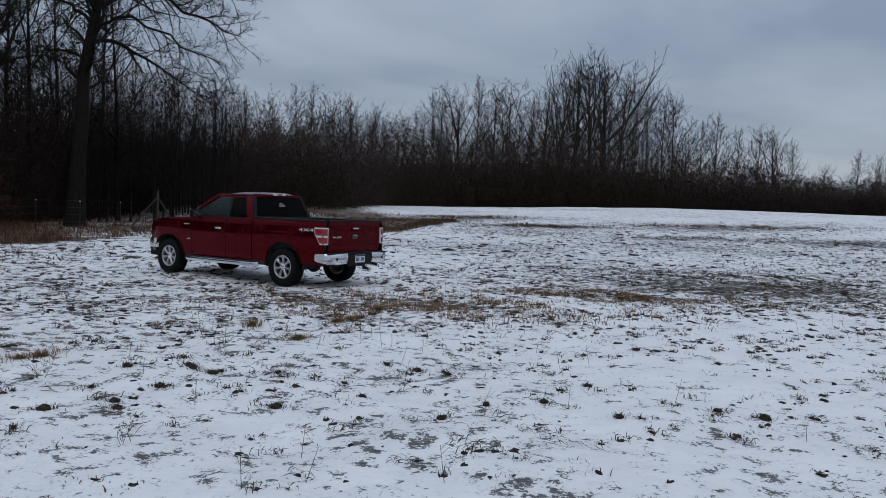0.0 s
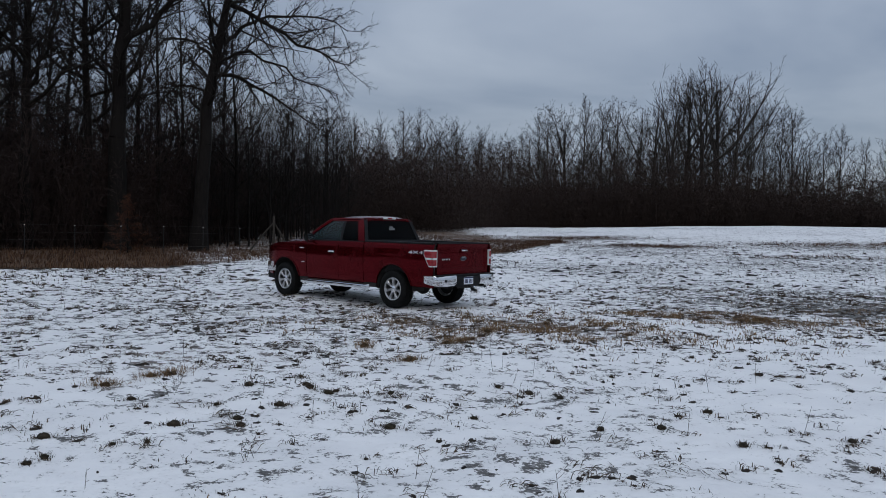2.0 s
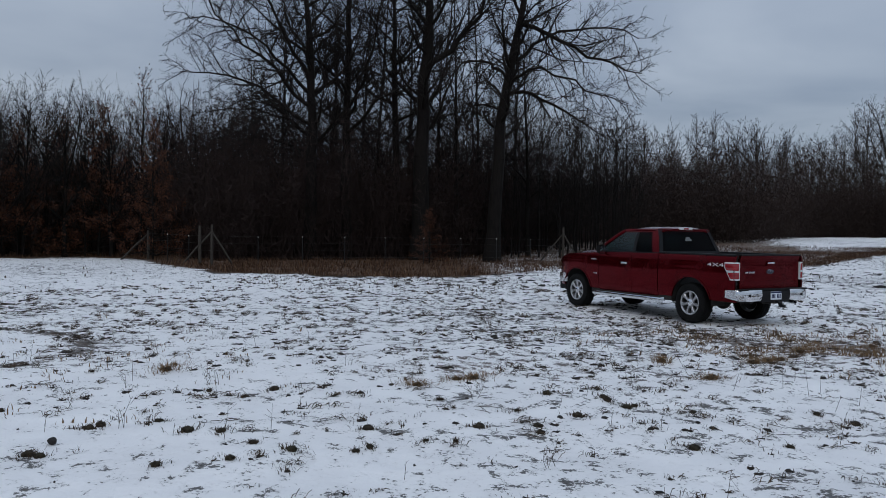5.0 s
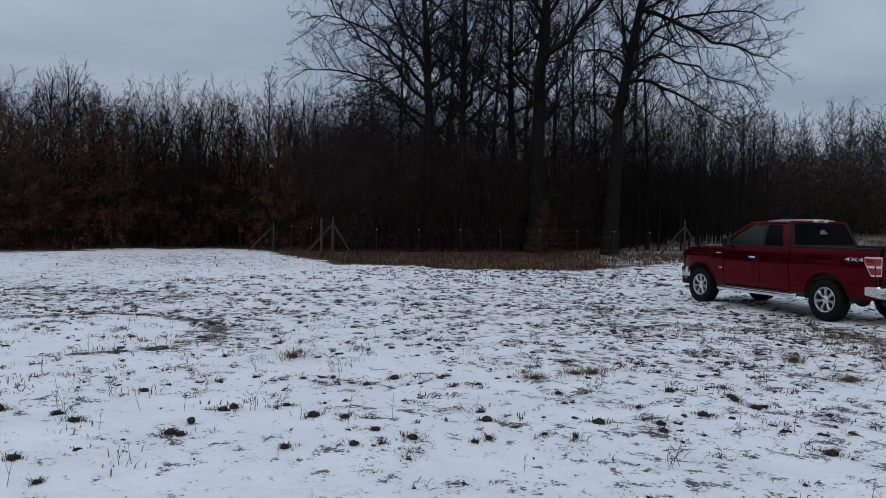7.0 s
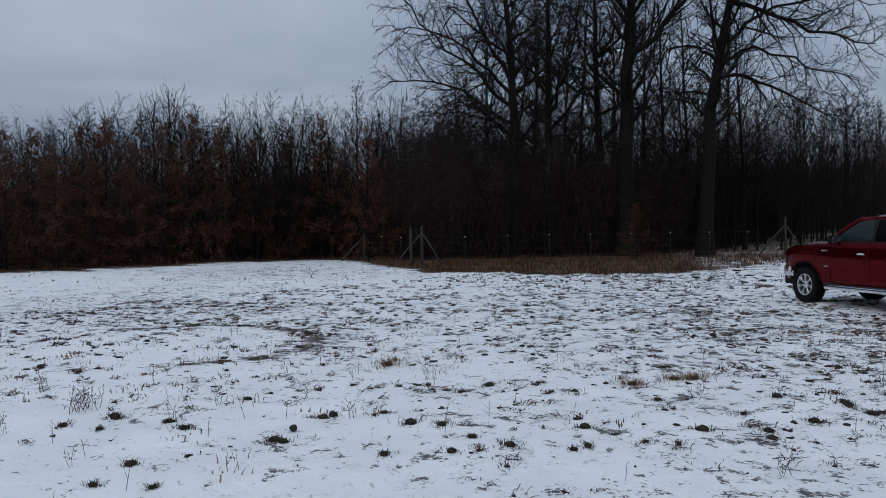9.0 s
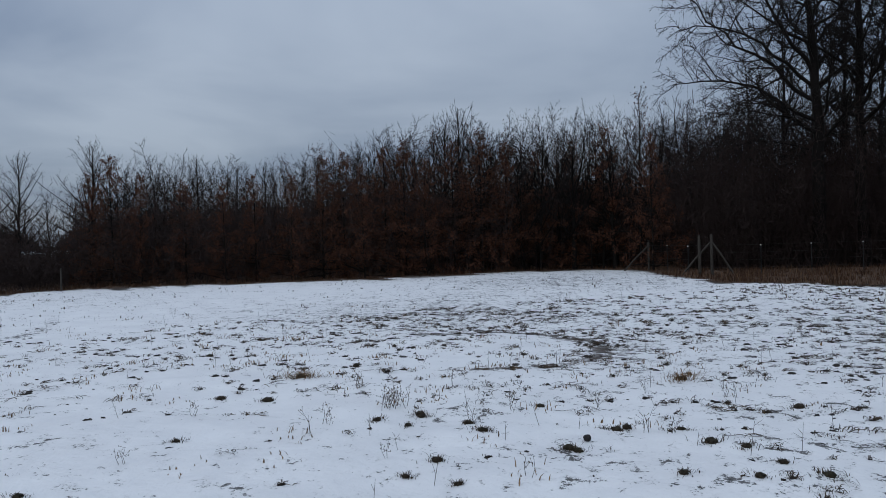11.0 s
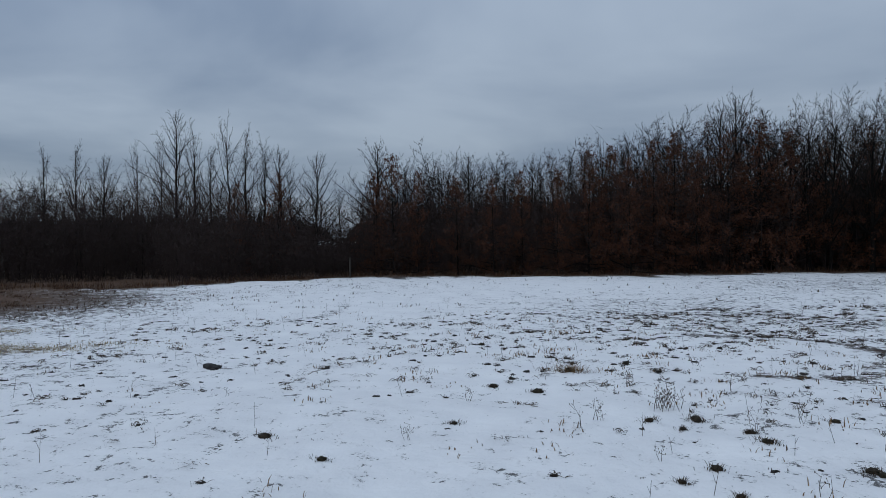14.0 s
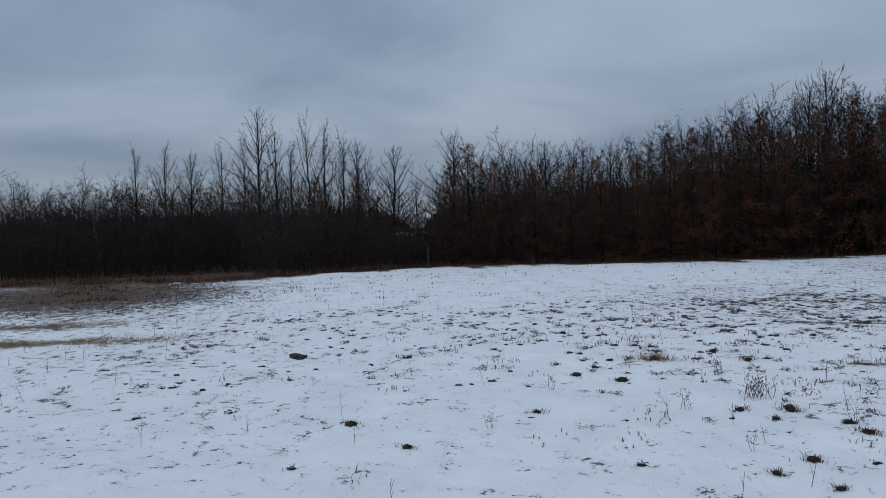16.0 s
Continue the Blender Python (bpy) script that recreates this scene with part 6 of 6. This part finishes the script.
def clump_mesh(seed, spread, tall, count, mat):
    rng = np.random.default_rng(seed)
    n = count
    rad = np.abs(rng.normal(0, spread, n))
    th = rng.uniform(0, 2 * math.pi, n)
    px, py = rad * np.cos(th), rad * np.sin(th) * 0.6
    h = tall * rng.uniform(0.3, 1.1, n)
    a = th + rng.normal(0, 0.8, n)
    out = np.stack([np.cos(a), np.sin(a)], 1) * (h * rng.uniform(0.5, 2.2, n))[:, None]
    w = np.stack([-np.sin(a), np.cos(a)], 1) * 0.003
    p = np.stack([px, py], 1)
    z = np.full(n, -0.01)

    def at(xy, zz):
        return np.concatenate([xy, zz[:, None]], 1)
    v = np.stack([at(p - w, z), at(p + w, z), at(p + out * 0.4 + w * 0.7, h * 0.65), at(p + out * 0.4 - w * 0.7, h * 0.65),
                  at(p + out + w * 0.1, h * 0.9), at(p + out - w * 0.1, h * 0.9)], 1).reshape(-1, 3)
    f = (np.arange(n)[:, None, None] * 6 + np.array([[0, 1, 2, 3], [3, 2, 4, 5]])[None]).reshape(-1, 4)
    return np_mesh("blades", v, f, mat)


SOD = Mat("turf_sod", 0.9, spec=0.15)
_n = SOD.noise(18.0, 5, 0.65)
SOD.color(SOD.mix(SOD.rnd(), SOD.ramp(_n, (0.35, (0.016, 0.013, 0.011)), (0.7, (0.070, 0.055, 0.038))), SOD.ramp(_n, (0.35, (0.015, 0.014, 0.010)), (0.7, (0.060, 0.052, 0.033)))))
SOD.bump(_n, 0.8, 0.02)
SOD = SOD.m


def sod_mesh(seed, size, mat=SOD):
    """A rounded lump of turf with a rough skin."""
    rng = random.Random(seed)
    bm = bmesh.new()
    bmesh.ops.create_icosphere(bm, subdivisions=3, radius=1.0)
    off = rng.uniform(0, 50)
    wide = rng.uniform(0.6, 0.95)
    for v in bm.verts:
        k = 1 + 0.40 * noise.noise(v.co * 1.7 + Vector((off, 0, 0))) + 0.16 * noise.noise(v.co * 5.5 + Vector((0, off, 0)))
        v.co = Vector((v.co.x * size * k, v.co.y * size * wide * k, v.co.z * size * 0.55 * k))
    me = bpy.data.meshes.new("sod")
    bm.to_mesh(me)
    bm.free()
    for p in me.polygons:
        p.use_smooth = True
    me.materials.append(mat)
    return me


clump_kinds = [("grass_clump", [("sod", sod_mesh(i, 0.034 + 0.008 * (i % 4))), ("tuft", clump_mesh(i, 0.05 + 0.02 * (i % 3), 0.032, 90, TUFT))], "rounded turf lump with limp dead grass on the snow") for i in range(6)]
straw_kinds = [("grass_clump", [("sod", sod_mesh(20 + i, 0.06)), ("tuft", clump_mesh(20 + i, 0.20, 0.08, 300, MATTED))], "straw-brown dead grass clump standing in the snow") for i in range(3)]
weed_rng = random.Random(4)
middle_clumps = [
    (-7.75, 7.07, 1), (-4.43, 8.51, 1), (-4.68, 7.98, 1), (-4.25, 8.62, 1), (-2.68, 11.45, 1), (-5.3, 5.11, 0), (-5.04, 5.25, 0), (-4.6, 5.17, 0), (-4.19, 5.17, 0), (-4.03, 6.03, 0),
    (-3.7, 5.57, 0), (-3.74, 5.42, 0), (-3.14, 6.04, 0), (-3.21, 6.61, 0), (-3.16, 7.37, 0), (-2.67, 6.76, 0), (-3.16, 8.19, 0), (-4.07, 7.43, 0), (-2.58, 7.51, 0), (-2.52, 8.3, 0),
    (-2.27, 8.15, 0), (-1.66, 8.42, 0), (-1.39, 7.05, 0), (-6.79, 3.67, 0), (-7.23, 3.74, 0), (-5.89, 4.03, 0), (-7.91, 3.53, 0), (-4.42, 4.71, 0), (-6.23, 4.83, 0), (-5.95, 6.99, 0),
    (-6.53, 6.57, 0), (-4.8, 4.33, 0), (-3.36, 5.91, 0),
]
near_clumps = [
    (-1.36, 12.35, 1), (-1.01, 13.35, 1), (-0.03, 14.6, 1), (1.35, 13.5, 1), (3.23, 16.58, 1), (3.86, 16.5, 1), (-1.22, 12.6, 1), (-1.51, 11.94, 1), (-1.83, 10.35, 1), (4.3, 16.7, 1),
    (0.78, 10.03, 0), (-2.59, 8.39, 0), (0.14, 8.7, 0), (2.03, 11.66, 0), (-0.2, 8.85, 0), (0.48, 7.4, 0), (1.02, 7.46, 0), (-0.69, 7.61, 0), (-1.81, 10.5, 0), (-2.23, 8.26, 0),
    (0.07, 6.81, 0), (2.61, 7.36, 0), (2.99, 7.22, 0), (1.57, 8.2, 0), (-0.55, 9.0, 0), (1.63, 7.03, 0), (-2.78, 6.97, 0), (8.8, 21.3, 1), (7.84, 17.75, 0),
]
side_clumps = [
    (-10.71, 3.0, 1), (-7.89, 3.02, 0), (-7.82, 3.5, 0), (-7.47, 3.19, 0), (-7.2, 3.76, 0), (-6.77, 3.7, 0), (-6.24, 4.96, 0), (-5.79, 4.06, 0), (-7.98, 1.03, 0), (-7.93, 7.35, 0),
    (-5.83, 5.26, 0), (-6.89, -0.24, 0), (-7.77, -0.8, 0), (-5.51, 2.75, 0), (-5.9, 2.49, 0), (-9.48, 2.25, 0), (-9.84, 1.77, 0), (-7.51, 4.8, 0), (-8.38, 6.49, 0), (-11.06, 3.92, 0),
    (-14.15, 2.35, 0), (-6.12, 2.87, 0),
]
for x, y, straw in middle_clumps + near_clumps + side_clumps:
    kind, meshes, label = weed_rng.choice(straw_kinds if straw else clump_kinds)
    ob = new(kind)
    ob.matrix_world = pose(x, y, ground_z(x, y) + 0.01, 0, 0, weed_rng.uniform(0, 360)) @ Matrix.Scale(weed_rng.uniform(0.7, 1.15), 4)
    for name, me in meshes:
        tagged(child(name, me, ob), kind="stuff" if name == "tuft" else "")
    tagged(ob, label, "grass", "grass clumps")

heap = new("mud_heap")
heap.matrix_world = pose(-12.4, -2.1, ground_z(-12.4, -2.1), 0, 0, 20) @ Matrix.Scale(0.75, 4)
for k, (dx, dy, s) in enumerate(((0, 0, 0.16), (0.17, 0.04, 0.11), (-0.16, -0.05, 0.12), (0.32, -0.03, 0.07), (-0.30, 0.05, 0.06), (0.05, 0.12, 0.10))):
    me = sod_mesh(90 + k, s, WET_MUD)
    me.transform(Matrix.Translation((dx, dy, s * 0.12)))
    child("clod", me, heap)
tagged(heap, "small heap of dark thrown-up mud clods on the snow", "mud")

ball = new("mud_ball", sod_mesh(120, 0.036, WET_MUD))
ball.matrix_world = pose(-5.98, 4.3, ground_z(-5.98, 4.3) + 0.035, 0, 0, 30) @ Matrix.Diagonal((1, 1.15, 1.7, 1))
tagged(ball, "small round dark ball of mud lying on the snow", "mud")

# ---------------------------------------------------------------- dry weeds with branching stalks


def stalk_mesh(seed, tall):
    """One bent stalk with a few side shoots and seed heads."""
    rng = np.random.default_rng(seed)
    p = np.array([0, 0, -0.02])
    h = tall * rng.uniform(0.5, 1.1)
    lean = rng.normal(0, 0.22, 2)
    t = p + [lean[0] * h, lean[1] * h, h]
    m = (p + t) / 2 + [rng.normal(0, 0.02), rng.normal(0, 0.02), 0]
    rows = [(*p, 0.0030, *m, 0.0025), (*m, 0.0025, *t, 0.0014)]
    for j in range(rng.integers(2, 5)):
        f = rng.uniform(0.35, 0.98)
        q = p + (t - p) * f
        e = q + [rng.normal(0, 0.16) * h, rng.normal(0, 0.16) * h, rng.uniform(0.03, 0.25) * h]
        rows.append((*q, 0.0019, *e, 0.0011))
        rows.append((*(e - [0, 0, 0.004]), 0.005, *(e + [0, 0, 0.010]), 0.003))
    v, f = tubes(rows, 4)
    return np_mesh("stalk", v, f, TUFT)


stalks = [stalk_mesh(60 + i, 0.25) for i in range(9)]
weed_spots = [
    (-8.36, 3.41, 5), (-7.84, 4.66, 0), (-11.03, 4.95, 1), (-7.84, 2.48, 2), (-6.44, 2.55, 3), (-9.03, 1.33, 4), (-5.32, 3.27, 0), (-5.93, 4.98, 1), (-6.73, 6.81, 2),
    (-9.07, 4.49, 3), (-7.43, 4.43, 4), (-7.55, 2.19, 0), (-7.24, 3.77, 1), (-9.51, 3.4, 2), (-9.84, -1.45, 3), (-7.45, 0.53, 4), (-7.34, 6.1, 0), (-3.78, 7.67, 1),
    (-6.13, 8.6, 2), (-2.23, 5.85, 3), (-7.11, 5.27, 4), (-2.26, 5.93, 0), (-3.89, 8.02, 1), (-3.01, 10.13, 2),
]
for x, y, k in weed_spots:
    ob = new("dry_weed")
    bushy = k == 5
    for _ in range(18 if bushy else 2 + k % 3):
        wide = 0.13 if bushy else 0.04
        c = tagged(child("stalk", weed_rng.choice(stalks), ob), kind="stuff")
        c.matrix_local = pose(weed_rng.gauss(0, wide), weed_rng.gauss(0, wide * 0.6), 0, 0, 0, weed_rng.uniform(0, 360)) @ Matrix.Scale(weed_rng.uniform(0.8, 1.3) * (1.35 if bushy else 1), 4)
    ob.matrix_world = pose(x, y, ground_z(x, y), 0, 0, weed_rng.uniform(0, 360)) @ Matrix.Scale(weed_rng.uniform(0.65, 0.95), 4)
    tagged(ob, "bushy dry weed with many brown stalks in the snow" if bushy else "thin dry weed with branching brown stalks", "weed", "dry weeds")
